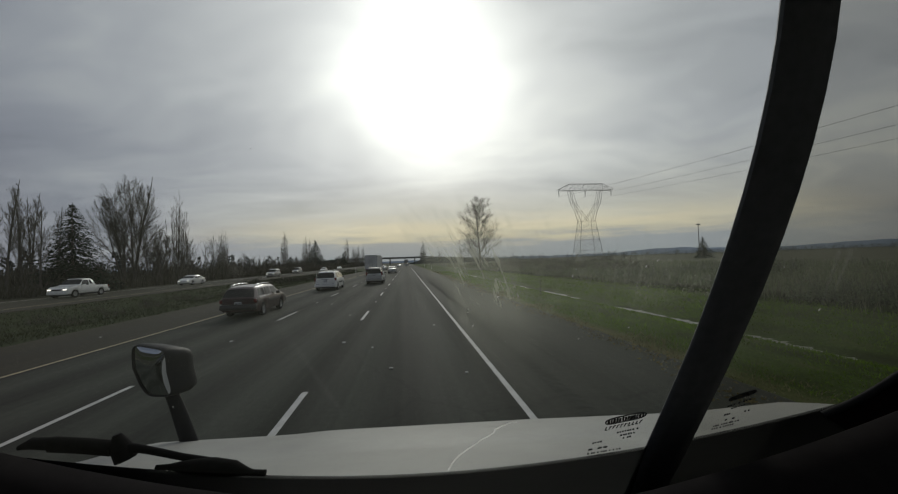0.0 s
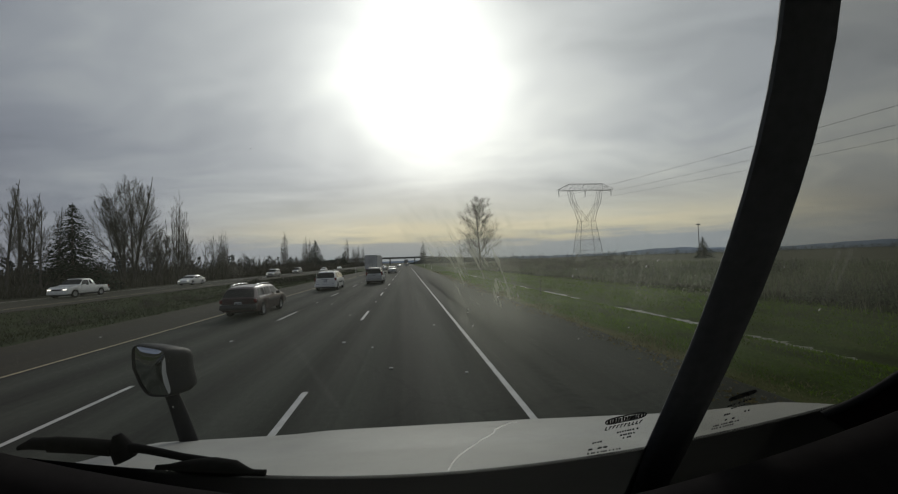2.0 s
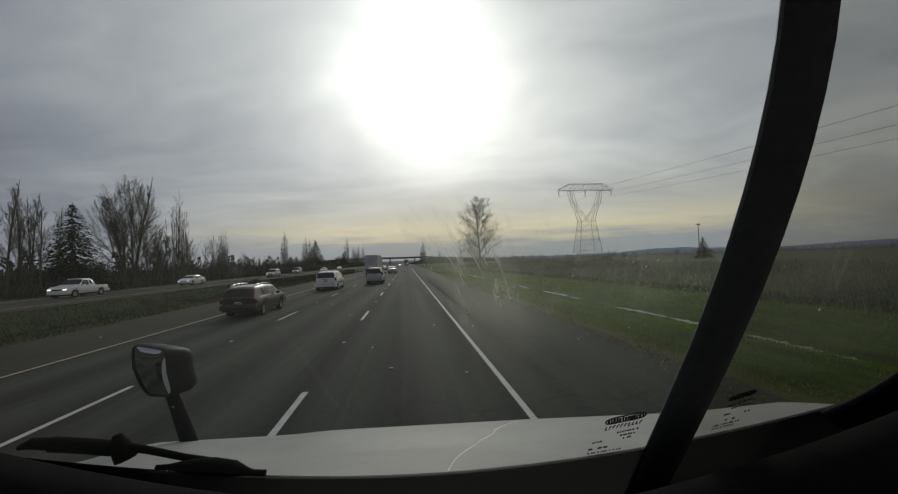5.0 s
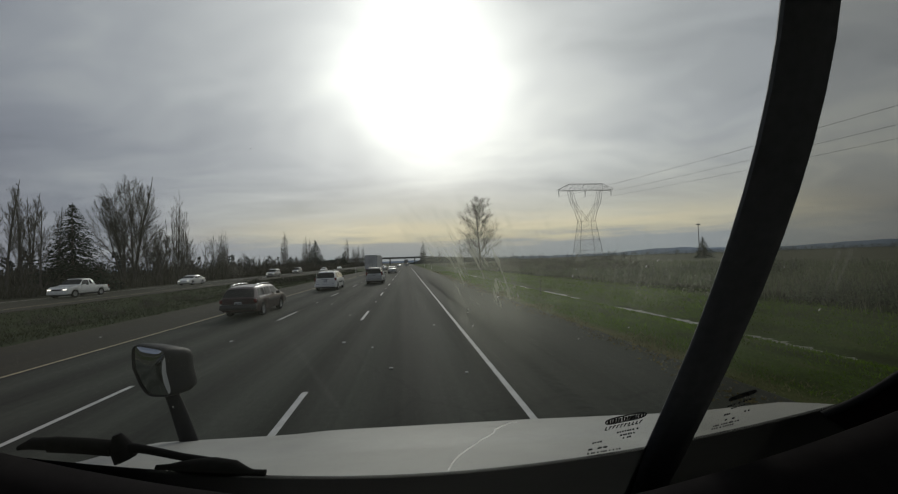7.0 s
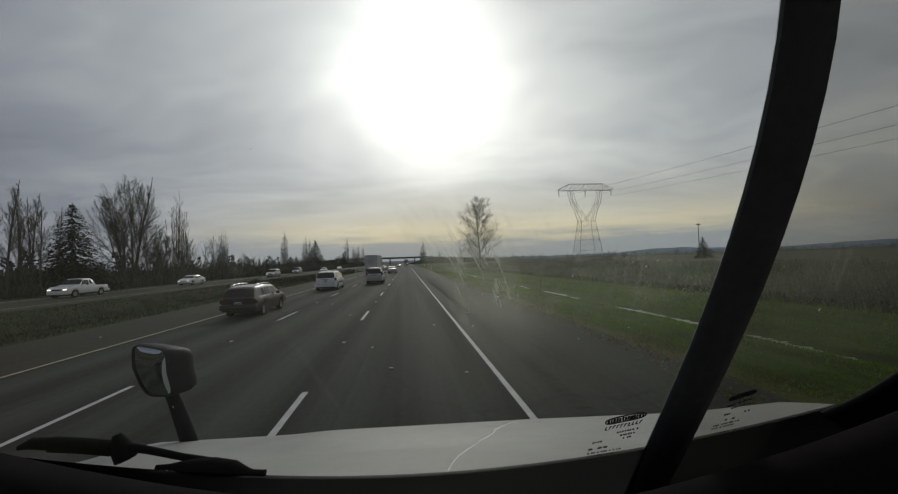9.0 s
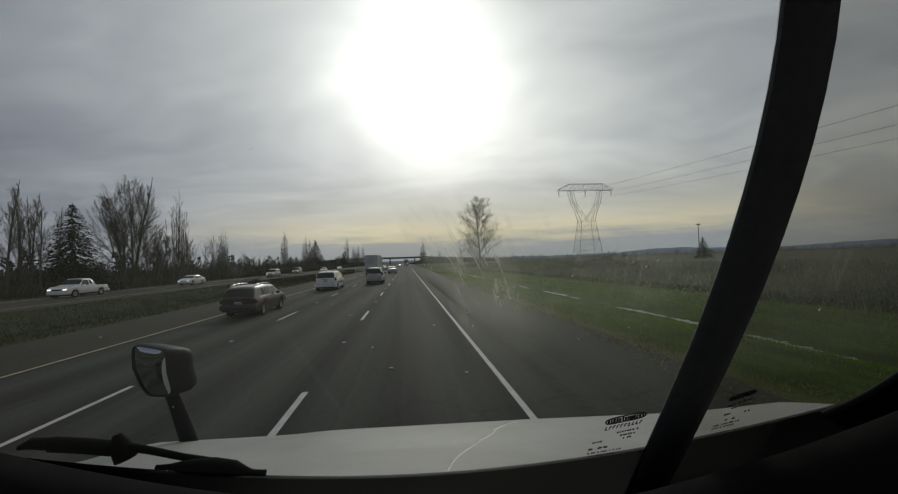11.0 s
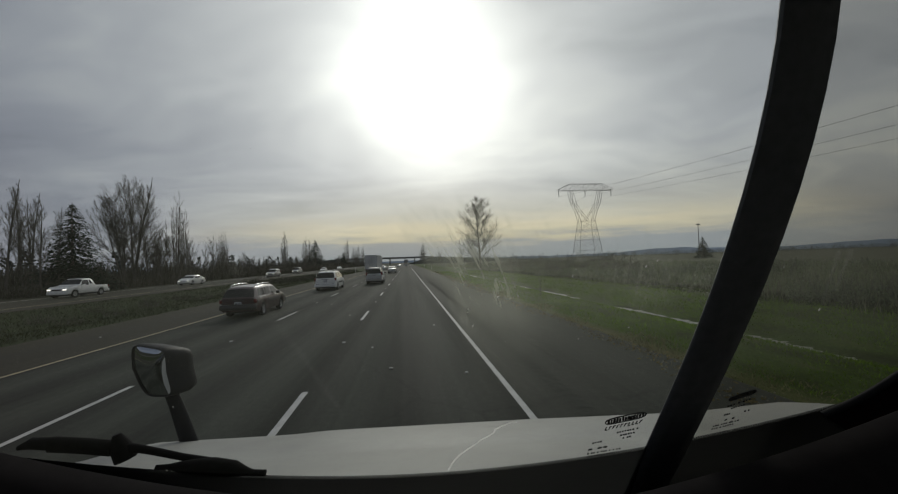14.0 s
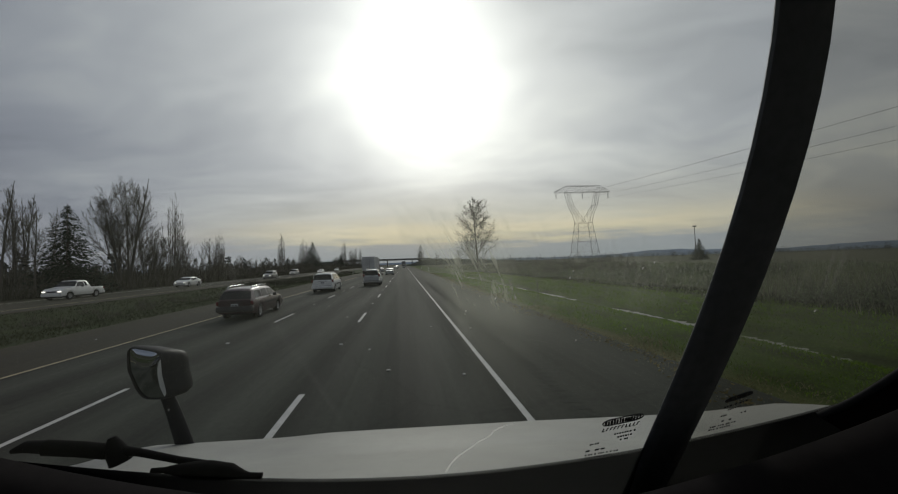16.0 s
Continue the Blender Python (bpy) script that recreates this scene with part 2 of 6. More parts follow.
    amount = n.math("ADD", n.math("ADD", n.math("MULTIPLY", smear, 0.24), n.math("MULTIPLY", zone, 0.225)), n.math("ADD", dust, n.math("MULTIPLY", spatter, 0.28)))
    # reddish reflection painted into the tint at the left; passenger's pane tinted darker
    clear = n.add("ShaderNodeBsdfTransparent", Color=n.ramp(n.math("ADD", x, 0.5), [(0.06, (1.0, 0.955, 0.925)), (0.24, (0.955, 0.985, 0.955)), (0.845, (0.955, 0.985, 0.955)), (0.855, (0.60, 0.605, 0.555))]))
    gloss = n.add("ShaderNodeBsdfGlossy", Roughness=0.02, Color=(1, 1, 1))
    dirt = n.add("ShaderNodeBsdfTranslucent", Color=(0.69, 0.715, 0.57))
    g = n.add("ShaderNodeMixShader", Fac=n.math("MULTIPLY", n.add("ShaderNodeFresnel", IOR=1.3).outputs[0], 0.12), i1=clear.outputs[0], i2=gloss.outputs[0])
    out = n.add("ShaderNodeMixShader", Fac=amount, i1=g.outputs[0], i2=dirt.outputs[0])
    n.tree.links.new(out.outputs[0], n.add("ShaderNodeOutputMaterial").inputs[0])
    return m


def frit_material():
    """Ceramic edge of the windscreen: black bars so close that little light passes between them."""
    m = bpy.data.materials.new("ceramic_dots")
    m.use_nodes = True
    n = Nodes(m.node_tree)
    p = n.add("ShaderNodeTexCoord").outputs["Object"]
    s = n.add("ShaderNodeSeparateXYZ", Vector=p)
    x, z = s.outputs[0], s.outputs[2]
    a = n.math("SINE", n.math("MULTIPLY", n.math("ADD", x, n.math("MULTIPLY", z, 0.75)), 1700.0))
    b = n.math("SINE", n.math("MULTIPLY", n.math("SUBTRACT", x, z), 1300.0))
    weave = n.math("MULTIPLY_ADD", n.math("ADD", n.math("MULTIPLY", a, 0.36), n.math("MULTIPLY", b, 0.14)), 1.0, 0.5)
    d = n.math("SUBTRACT", x, 0.11)
    under = n.math("SUBTRACT", n.math("MULTIPLY_ADD", n.math("MULTIPLY", d, d), n.math("ADD", 0.30, n.math("MULTIPLY", n.math("LESS_THAN", d, 0.0), 0.085)), 2.030), z)
    gap = n.ramp(weave, [(0.40, 0.004), (0.90, 0.105)])
    gap = n.math("MULTIPLY", gap, n.ramp(n.math("ADD", x, 0.5), [(0.0, 0.06), (0.20, 0.12), (0.36, 0.9), (0.86, 1.0), (1.0, 0.7), (1.1, 0.3)]))
    # the printed dots thin out towards the clear glass
    gap = n.math("ADD", gap, n.math("MULTIPLY", n.ramp(n.math("ADD", x, 0.5), [(0.20, 0.05), (0.40, 1.0)]), n.math("MULTIPLY", n.ramp(weave, [(0.30, 0.08), (0.7, 0.55)]), n.ramp(n.math("MULTIPLY", under, 100.0), [(0.05, 0.9), (0.65, 0.0)]))))
    q = n.add("ShaderNodeBsdfPrincipled", Base_Color=(0.012, 0.012, 0.013), Roughness=0.6, Specular_IOR_Level=0.2)
    out = n.add("ShaderNodeMixShader", Fac=gap, i1=q.outputs[0], i2=n.add("ShaderNodeBsdfTransparent").outputs[0])
    n.tree.links.new(out.outputs[0], n.add("ShaderNodeOutputMaterial").inputs[0])
    return m


ASPHALT, GRASS, GLASS, FRIT = asphalt_material(), grass_material(), glass_material(), frit_material()
LINE_WHITE = material("road_paint_white", (0.45, 0.45, 0.43), 0.7, grain=0.18, size=30, stains=0.2)
LINE_YELLOW = material("road_paint_yellow", (0.40, 0.345, 0.205), 0.7, grain=0.2, size=30, stains=0.2)
HOOD_WHITE = material("white_enamel", (0.315, 0.316, 0.290), 0.52, grain=0.06, size=40, stains=0.20, coat=0.08)
BLACK_PLASTIC = material("black_plastic", (0.009, 0.009, 0.010), 0.85, grain=0.15, size=60, bump=0.0004, spec=0.08)
BLACK_RUBBER = material("black_rubber", (0.009, 0.009, 0.009), 0.9, grain=0.2, size=60, spec=0.06)
CAB_LINING = material("dark_cab_lining", (0.016, 0.0142, 0.0142), 0.85, grain=0.2, size=50, bump=0.0006, spec=0.05)
# pale cab lining, out of view, bounces fill onto post and dashboard
CAB_FILL = material("grey_fill_lining", (0.34, 0.33, 0.31), 0.9, grain=0.2, size=50, bump=0.0006, spec=0.05)
GASKET = material("grey_gasket_rubber", (0.035, 0.035, 0.034), 0.8, grain=0.2, size=60, spec=0.15)
CORNER_RED = material("dark_maroon_trim", (0.050, 0.028, 0.027), 0.7, grain=0.3, size=40, spec=0.15)
POST_BLACK = material("black_post_trim", (0.18, 0.19, 0.19), 0.6, grain=0.15, size=80, spec=0.25)
MIRROR = material("mirror_glass", (0.62, 0.64, 0.64), 0.02, metal=1.0)
MIRROR_SHELL = material("grey_mirror_shell", (0.016, 0.016, 0.017), 0.55, grain=0.1, size=60, spec=0.22)


# ---- mesh helpers ----
def part(name, bm, mat, parent=None, label=""):
    """Links a bmesh, or (verts, faces), as one mesh object under a thing or a part."""
    me = bpy.data.meshes.new(name)
    if isinstance(bm, tuple):
        me.from_pydata([tuple(v) for v in bm[0]], [], bm[1])
    else:
        bm.to_mesh(me)
        bm.free()
    me.update()
    if mat:
        me.materials.append(mat)
    ob = new(name, me)
    ob.parent = parent
    if label:
        tagged(ob, label)
    return ob


def smooth(ob, angle=40.0):
    ob.data.shade_smooth()
    ob.data.set_sharp_from_angle(angle=radians(angle))
    return ob


def thing(name, label, category, group="", kind="", at=None):
    ob = new(name)
    ob.empty_display_size = 0.2
    if at is not None:
        ob.matrix_world = at
    return tagged(ob, label, category, group, kind)


def box(size, at=(0, 0, 0), bevel=0.0, bm=None, turn=None):
    """A box of that size about its middle, with rounded edges; adds to bm where one is given."""
    b = bmesh.new()
    bmesh.ops.create_cube(b, size=1.0, matrix=Matrix.Diagonal((*size, 1)))
    if bevel:
        bmesh.ops.bevel(b, geom=b.edges[:], offset=bevel, segments=2, affect="EDGES", profile=0.6)
    m = Matrix.Translation(at)
    if turn is not None:
        m = m @ turn
    bmesh.ops.transform(b, matrix=m, verts=b.verts[:])
    if bm is None:
        return b
    tmp = bpy.data.meshes.new("tmp")
    b.to_mesh(tmp)
    b.free()
    bm.from_mesh(tmp)
    bpy.data.meshes.remove(tmp)
    return bm


def grid(rows, closed=False):
    """Verts and faces of a sheet through rows of points."""
    n = len(rows[0])
    faces = []
    for i in range(len(rows) - 1):
        for j in range(n if closed else n - 1):
            k = (j + 1) % n
            faces.append((i * n + j, i * n + k, (i + 1) * n + k, (i + 1) * n + j))
    return [p for r in rows for p in r], faces


def tube(points, radii, sides=8, flat=1.0):
    """A capped tube through points; flat squeezes its second axis."""
    pts = [Vector(p) for p in points]
    rows = []
    for i, p in enumerate(pts):
        d = (pts[min(i + 1, len(pts) - 1)] - pts[max(i - 1, 0)]).normalized()
        a = d.cross(Vector((0, 0, 1)) if abs(d.z) < 0.9 else Vector((0, 1, 0))).normalized()
        b = a.cross(d)
        r = radii[i] if isinstance(radii, (list, tuple)) else radii
        rows.append([p + (a * math.cos(t) + b * math.sin(t) * flat) * r for t in [2 * math.pi * k / sides for k in range(sides)]])
    v, f = grid(rows, True)
    f.append(tuple(range(sides))[::-1])
    f.append(tuple(range((len(pts) - 1) * sides, len(pts) * sides)))
    return v, f


def join(pieces):
    v, f = [], []
    for pv, pf in pieces:
        k = len(v)
        v += list(pv)
        f += [tuple(i + k for i in q) for q in pf]
    return v, f


def curve(points, steps=8):
    """A smooth line through points (Catmull-Rom)."""
    p = [Vector(q) for q in points]
    p = [2 * p[0] - p[1]] + p + [2 * p[-1] - p[-2]]
    out = []
    for i in range(1, len(p) - 2):
        for s in range(steps):
            t = s / steps
            out.append(0.5 * (2 * p[i] + (p[i + 1] - p[i - 1]) * t + (2 * p[i - 1] - 5 * p[i] + 4 * p[i + 1] - p[i + 2]) * t * t
                              + (3 * p[i] - p[i - 1] - 3 * p[i + 1] + p[i + 2]) * t ** 3))
    return out + [p[-2]]


# ---- ground and roads ----
def ground_height(x):
    """Flat fields, a shallow ditch beside the verge and a swale in the median."""
    z = -0.06
    z -= 0.42 * math.exp(-((x - 10.9) / 1.1) ** 2)
    z -= 0.35 * math.exp(-((x + 19.0) / 3.0) ** 2)
    return z


def build_ground():
    xs = sorted(set([-4600, -2500, -1200, -600, -300, -160, -90, -60, -45] + [i * 0.75 for i in range(-52, 60)] + [50, 65, 90, 160, 300, 600, 1200, 2500, 4600]))
    ys = [-4600, -1500, -500, -150, -60] + [i * 4.0 for i in range(-10, 60)] + [260, 300, 360, 450, 600, 900, 1400, 2300, 4600]
    rnd = random.Random(3)
    rows = []
    for y in ys:
        rows.append([(x, y, ground_height(x) + (rnd.uniform(-0.05, 0.05) if 6.8 < x < 45 or -25 < x < -14 else 0)) for x in xs])
    tagged(smooth(part("ground", grid(rows), GRASS), 80), "damp green winter grass, verges and flat fields", "ground", kind="structure")


build_ground()


def slab(name, x0, x1, y0, y1, mat, label, thick=0.35):
    ys = [y0 + (y1 - y0) * i / 40 for i in range(41)]
    rows = [[(x0 - 0.1, y, -thick), (x0, y, -0.03), (x0 + 0.1, y, 0), (x1 - 0.1, y, 0), (x1, y, -0.03), (x1 + 0.1, y, -thick)] for y in ys]
    return tagged(part(name, grid(rows), mat), label, "road", kind="structure")


road = slab("road", -13.2, 5.85, -120, 1500, ASPHALT, "worn grey asphalt motorway carriageway with three lanes and shoulders")
far_road = slab("opposite_road", -36.5, -25.4, -120, 1500, ASPHALT, "grey asphalt carriageway for oncoming traffic")
ROAD_Z = 0.004


def strip(name, x, width, y0, y1, mat, parent, label):
    ys = [y0 + (y1 - y0) * i / 60 for i in range(61)]
    rows = [[(x - width / 2, y, 0.001), (x - width / 2 + 0.01, y, ROAD_Z), (x + width / 2 - 0.01, y, ROAD_Z), (x + width / 2, y, 0.001)] for y in ys]
    return part(name, grid(rows), mat, parent, label)


strip("edge_line", 1.75, 0.105, -60, 1400, LINE_WHITE, road, "solid white painted edge line")
strip("edge_line", -9.24, 0.095, -60, 1400, LINE_YELLOW, road, "solid yellow painted edge line")
strip("edge_line", -27.6, 0.13, -60, 1400, LINE_YELLOW, far_road, "solid yellow painted edge line")
strip("edge_line", -34.9, 0.15, -60, 1400, LINE_WHITE, far_road, "solid white painted edge line")


def dashes(x, first, count, parent):
    """Dashes 3.05 m long, one each 12.19 m, slightly worn at the ends."""
    me = None
    for i in range(count):
        if me is None:
            rows = [[(-0.055, y, 0.001), (-0.047, y, ROAD_Z), (0.047, y, ROAD_Z), (0.055, y, 0.001)] for y in (0, 0.03, 1.0, 2.0, 3.02, 3.05)]
            ob = part("lane_dash", grid(rows), LINE_WHITE, parent)
            me = ob.data
        else:
            ob = new("lane_dash", me)
            ob.parent = parent
        ob.location = (x, first + i * 12.19, 0)


def lane_markers(x, first, count, parent):
    """Low raised reflective markers in the gaps between the dashes."""
    me = None
    for i in range(count):
        if me is None:
            b = box((0.10, 0.10, 0.018), (0, 0, 0.009))
            for q in b.verts:
                if q.co.z > 0.01:
                    q.co.y *= 0.45
            ob = part("lane_marker", b, LINE_WHITE, parent, "raised pale lane marker")
            me = ob.data
        else:
            ob = new("lane_marker", me)
            ob.parent = parent
        ob.location = (x, first + i * 12.19, 0.001)


lane_markers(-1.91, 12.2, 24, road)
lane_markers(-5.57, 13.4, 24, road)
dashes(-1.91, 4.59, 45, road)
dashes(-5.57, 5.75, 45, road)
dashes(-31.2, 5.0, 40, far_road)


# ---- the lorry cab round the camera ----
CAB_X = 0.35


def pane_y(z, x):
    """The raked, bowed windscreen: its distance ahead at a height."""
    t = min(z, 2.62) - 1.964
    return 0.575 - 0.611 * t - 0.173 * t * t + 0.684 * t ** 3 - 0.05 * (x - CAB_X) ** 2 - 0.25 * max(0.0, z - 2.62)


def band_top(x):
    """Top of the dotted band: lowest ahead of the driver, rising to both corners."""
    d = x - 0.11
    return 2.030 + (0.385 if d < 0 else 0.30) * d * d


def dash_top(x):
    """The dashboard's brow, sweeping up at both ends."""
    d = x - 0.20
    return 2.054 + (0.30 * d * d if d < 0 else 0.12 * d + 0.20 * d * d)


def build_cab():
    cab = thing("lorry_cab", "dark interior of a white lorry cab with a split windscreen", "lorry", at=pose(0, 0, 0))
    # centre post between the two panes
    rows = []
    for i in range(25):
        z = 1.86 + (2.86 - 1.86) * i / 24
        y = pane_y(z, CAB_X)
        hw = 0.0338 - 0.016 * (z - 1.964) + 0.009 * (z - 1.964) ** 2
        x = CAB_X
        sec = [(x - hw * 0.9, y + 0.004), (x - hw, y), (x - hw * 0.95, y - 0.003), (x - hw * 0.5, y - 0.006), (x + hw * 0.5, y - 0.006),
               (x + hw * 0.95, y - 0.003), (x + hw, y), (x + hw * 0.9, y + 0.004)]
        rows.append([(a, b, z) for a, b in sec])
    smooth(part("centre_post", grid(rows, True), POST_BLACK, cab, "black curved windscreen divider post"), 50)
    # two panes
    for side, (xa, xb) in enumerate(((-0.85, CAB_X), (CAB_X, 1.55))):
        rows = []
        for i in range(21):
            z = 1.90 + 0.92 * i / 20
            rows.append([(xa + (xb - xa) * j / 16, pane_y(z, xa + (xb - xa) * j / 16) + 0.004, z) for j in range(17)])
        g = smooth(part("windscreen", grid(rows), GLASS, cab, "dusty smeared windscreen pane"))
        g.visible_shadow = False
    # lower ceramic band of each pane and the dashboard behind it
    xs = [-0.88 + 2.44 * i / 80 for i in range(81)]
    top = [(x, pane_y(band_top(x), x) - 0.002, band_top(x)) for x in xs]
    low = [(x, pane_y(band_top(x) - 0.14, x) - 0.004, band_top(x) - 0.14) for x in xs]
    part("ceramic_band", grid([top, low]), FRIT, cab, "black dotted ceramic edge of the windscreen")
    rows = [[(x, pane_y(band_top(x) - 0.12, x) - 0.02, min(band_top(x), dash_top(x)) - 0.16) for x in xs], [(x, 0.42, dash_top(x) - 0.015) for x in xs], [(x, 0.40, dash_top(x)) for x in xs],
            [(x, 0.37, dash_top(x) - 0.006) for x in xs], [(x, 0.26, dash_top(x) - 0.09) for x in xs], [(x, 0.20, 1.86) for x in xs], [(x, 0.18, 1.2) for x in xs]]
    smooth(part("dashboard", grid(rows), CAB_LINING, cab, "black moulded dashboard"), 50)
    # black gasket in the passenger's corner and the dark trim below it
    bead = curve([(0.548, pane_y(2.080, 0.548) - 0.012, 2.080), (0.585, pane_y(2.104, 0.585) - 0.012, 2.104), (0.624, pane_y(2.150, 0.624) - 0.012, 2.150), (0.70, pane_y(2.25, 0.70) - 0.012, 2.25)], 6)
    smooth(part("gasket", tube(bead, 0.0055, 8), GASKET, cab, "black rubber windscreen gasket"), 60)
    part("corner_trim", grid([bead, [(p.x + 0.022, p.y - 0.006, p.z - 0.016) for p in bead], [(p.x + 0.09, p.y - 0.03, p.z - 0.10) for p in bead], [(p.x + 0.10, p.y - 0.04, 1.9) for p in bead]]), CORNER_RED, cab, "dark maroon corner trim")
    # unseen lining, pale to bounce fill: roof, back, sides with window openings, floor
    bm = box((2.5, 1.75, 0.05), (CAB_X, -0.55, 2.86), 0.01)
    box((2.5, 0.06, 1.75), (CAB_X, -1.4, 2.0), 0.01, bm)
    box((2.5, 1.9, 0.06), (CAB_X, -0.45, 1.15), 0.01, bm)
    part("lining", bm, CAB_FILL, cab, "unseen pale grey cab roof, back wall and floor lining")
    for x in (-0.93, 1.63):
        bm = box((0.06, 2.0, 0.95), (x, -0.4, 1.60), 0.01)
        box((0.06, 0.55, 0.8), (x, -1.15, 2.45), 0.01, bm)
        box((0.06, 1.9, 0.14), (x, -0.45, 2.80), 0.01, bm)
        part("door", bm, CAB_FILL, cab, "unseen pale grey door panel with an open view above")
        rows = [[(x - 0.05, pane_y(z, x) - 0.05, z), (x + 0.05, pane_y(z, x) - 0.05, z), (x + 0.05, pane_y(z, x) + 0.03, z), (x - 0.05, pane_y(z, x) + 0.03, z)] for z in (1.85, 2.1, 2.35, 2.6, 2.84)]
        smooth(part("corner_post", grid(rows, True), POST_BLACK, cab), 50)
    bm = box((2.56, 1.9, 0.04), (CAB_X, -0.48, 2.92), 0.015)
    box((2.56, 0.04, 1.9), (CAB_X, -1.46, 2.0), 0.015, bm)
    part("outer_skin", bm, HOOD_WHITE, cab, "white painted outer shell")
    for x in (-0.985, 1.685):
        bm = box((0.03, 2.1, 0.92), (x, -0.42, 1.55), 0.01)
        box((0.03, 0.62, 0.85), (x, -1.15, 2.45), 0.01, bm)
        part("outer_side", bm, HOOD_WHITE, cab, "white painted cab side")
    # bonnet: a broad sloping sheet with rounded sides and a raised middle
    rows = []
    for i in range(41):
        y = 0.56 + 1.6 * i / 40
        z = 1.600 + 0.29 * (1.7 - min(y, 1.7)) + 0.02 * max(0.0, 1.0 - (1.55 - y) ** 2 * 9) - 2.2 * max(0.0, y - 1.7) ** 2 - 0.45 * max(0.0, y - 1.7)
        row = []
        for j in range(61):
            u = -1 + 2 * j / 60
            hw = 1.42 - 0.10 * max(0.0, y - 1.0)
            x = CAB_X + hw * u
            drop = 4.0 * max(0.0, abs(u) - 0.968) ** 1.5
            rise = 0.010 / (1 + math.exp(-(x + 0.40) / 0.04)) + 0.10 * max(0.0, 1.35 - y) * u * u
            row.append((x, y, z - drop + rise - 0.022 * x + 0.05 * max(0.0, x - 1.25) - 0.006 * max(0.0, min(1.0, (x - 0.5) / 0.6))))
        rows.append([(row[0][0], y, 0.95)] + row + [(row[-1][0], y, 0.95)])
    rows.append([(p[0], p[1] + 0.02, 0.95) for p in rows[-1]])
    smooth(part("bonnet", grid(rows), HOOD_WHITE, cab, "dirty white painted bonnet"), 60)
    # chassis down to the road
    bm = box((2.3, 1.3, 0.75), (CAB_X, 1.2, 1.02), 0.05)
    box((0.9, 6.0, 0.3), (CAB_X, -1.0, 0.75), 0.03, bm)
    part("engine_block", bm, BLACK_PLASTIC, cab)
    for x, y in ((-0.72, 1.15), (1.42, 1.15), (-0.6, -3.2), (1.3, -3.2)):
        wheel(cab, x, y, 0.52, 0.3)
    return cab


def lathe(profile, at, sides=28):
    """A round body about the x axis: profile of (offset along x, radius)."""
    rows = [[(at[0] + o, at[1] + r * math.cos(t), at[2] + r * math.sin(t)) for t in [2 * math.pi * k / sides for k in range(sides)]] for o, r in profile]
    return grid(rows, True)


TYRE = material("tyre_rubber", (0.018, 0.018, 0.018), 0.85, grain=0.2, size=40, spec=0.2)
RIM = material("alloy_rim", (0.42, 0.42, 0.43), 0.35, metal=0.85, grain=0.06, size=40, stains=0.15)


def wheel(owner, x, y, radius, width, outward=None):
    """A tyre with a five-spoked rim; outward: +1 or -1, the side of its face."""
    s = outward or (1 if x > 0 else -1)
    hw, r = width / 2, radius
    prof = [(-hw * 0.8, r * 0.62), (-hw, r * 0.75), (-hw, r * 0.92), (-hw * 0.8, r), (hw * 0.8, r), (hw, r * 0.92), (hw, r * 0.75), (hw * 0.8, r * 0.62)]
    tyre = smooth(part("wheel", lathe(prof, (x, y, r)), TYRE, owner, "black rubber tyre"), 35)
    rim = [lathe([(s * hw * 0.75, r * 0.63), (s * hw * 0.86, r * 0.66), (s * hw * 0.72, r * 0.56), (s * hw * 0.1, r * 0.52), (s * hw * 0.1, r * 0.02)], (x, y, r), 24),
           lathe([(s * hw * 0.3, r * 0.16), (s * hw * 0.8, r * 0.14), (s * hw * 0.84, r * 0.02)], (x, y, r), 12)]
    for k in range(5):
        t = 2 * math.pi * k / 5 + 0.3
        c, d = math.cos(t), math.sin(t)
        a, b = 0.05 * r, 0.09 * r
        pts = []
        for rr, h in ((0.12 * r, b), (0.58 * r, a)):
            for o in (0.45, 0.78):
                for e in (-1, 1):
                    pts.append((x + s * hw * o, y + c * rr - d * h * e, r + d * rr + c * h * e))
        rim.append((pts, [(2, 3, 7, 6), (0, 2, 6, 4), (1, 5, 7, 3), (0, 4, 5, 1)]))
    part("rim", join(rim), RIM, tyre, "grey alloy rim")
    return tyre


build_cab()


def outline(t, w, h):
    """A mirror's outline: squarish, drawn in at the foot of its outer side."""
    c, s = math.cos(t), math.sin(t)
    x, z = w * math.copysign(abs(c) ** 0.36, c), h * math.copysign(abs(s) ** 0.36, s)
    foot = max(0.0, -z / h)
    return x + foot * (0.046 if x < 0 else 0.022) * (1 if x < 0 else 0.9), z + 0.20 * (w - x) * (z > 0) - 0.008 * (z > 0)


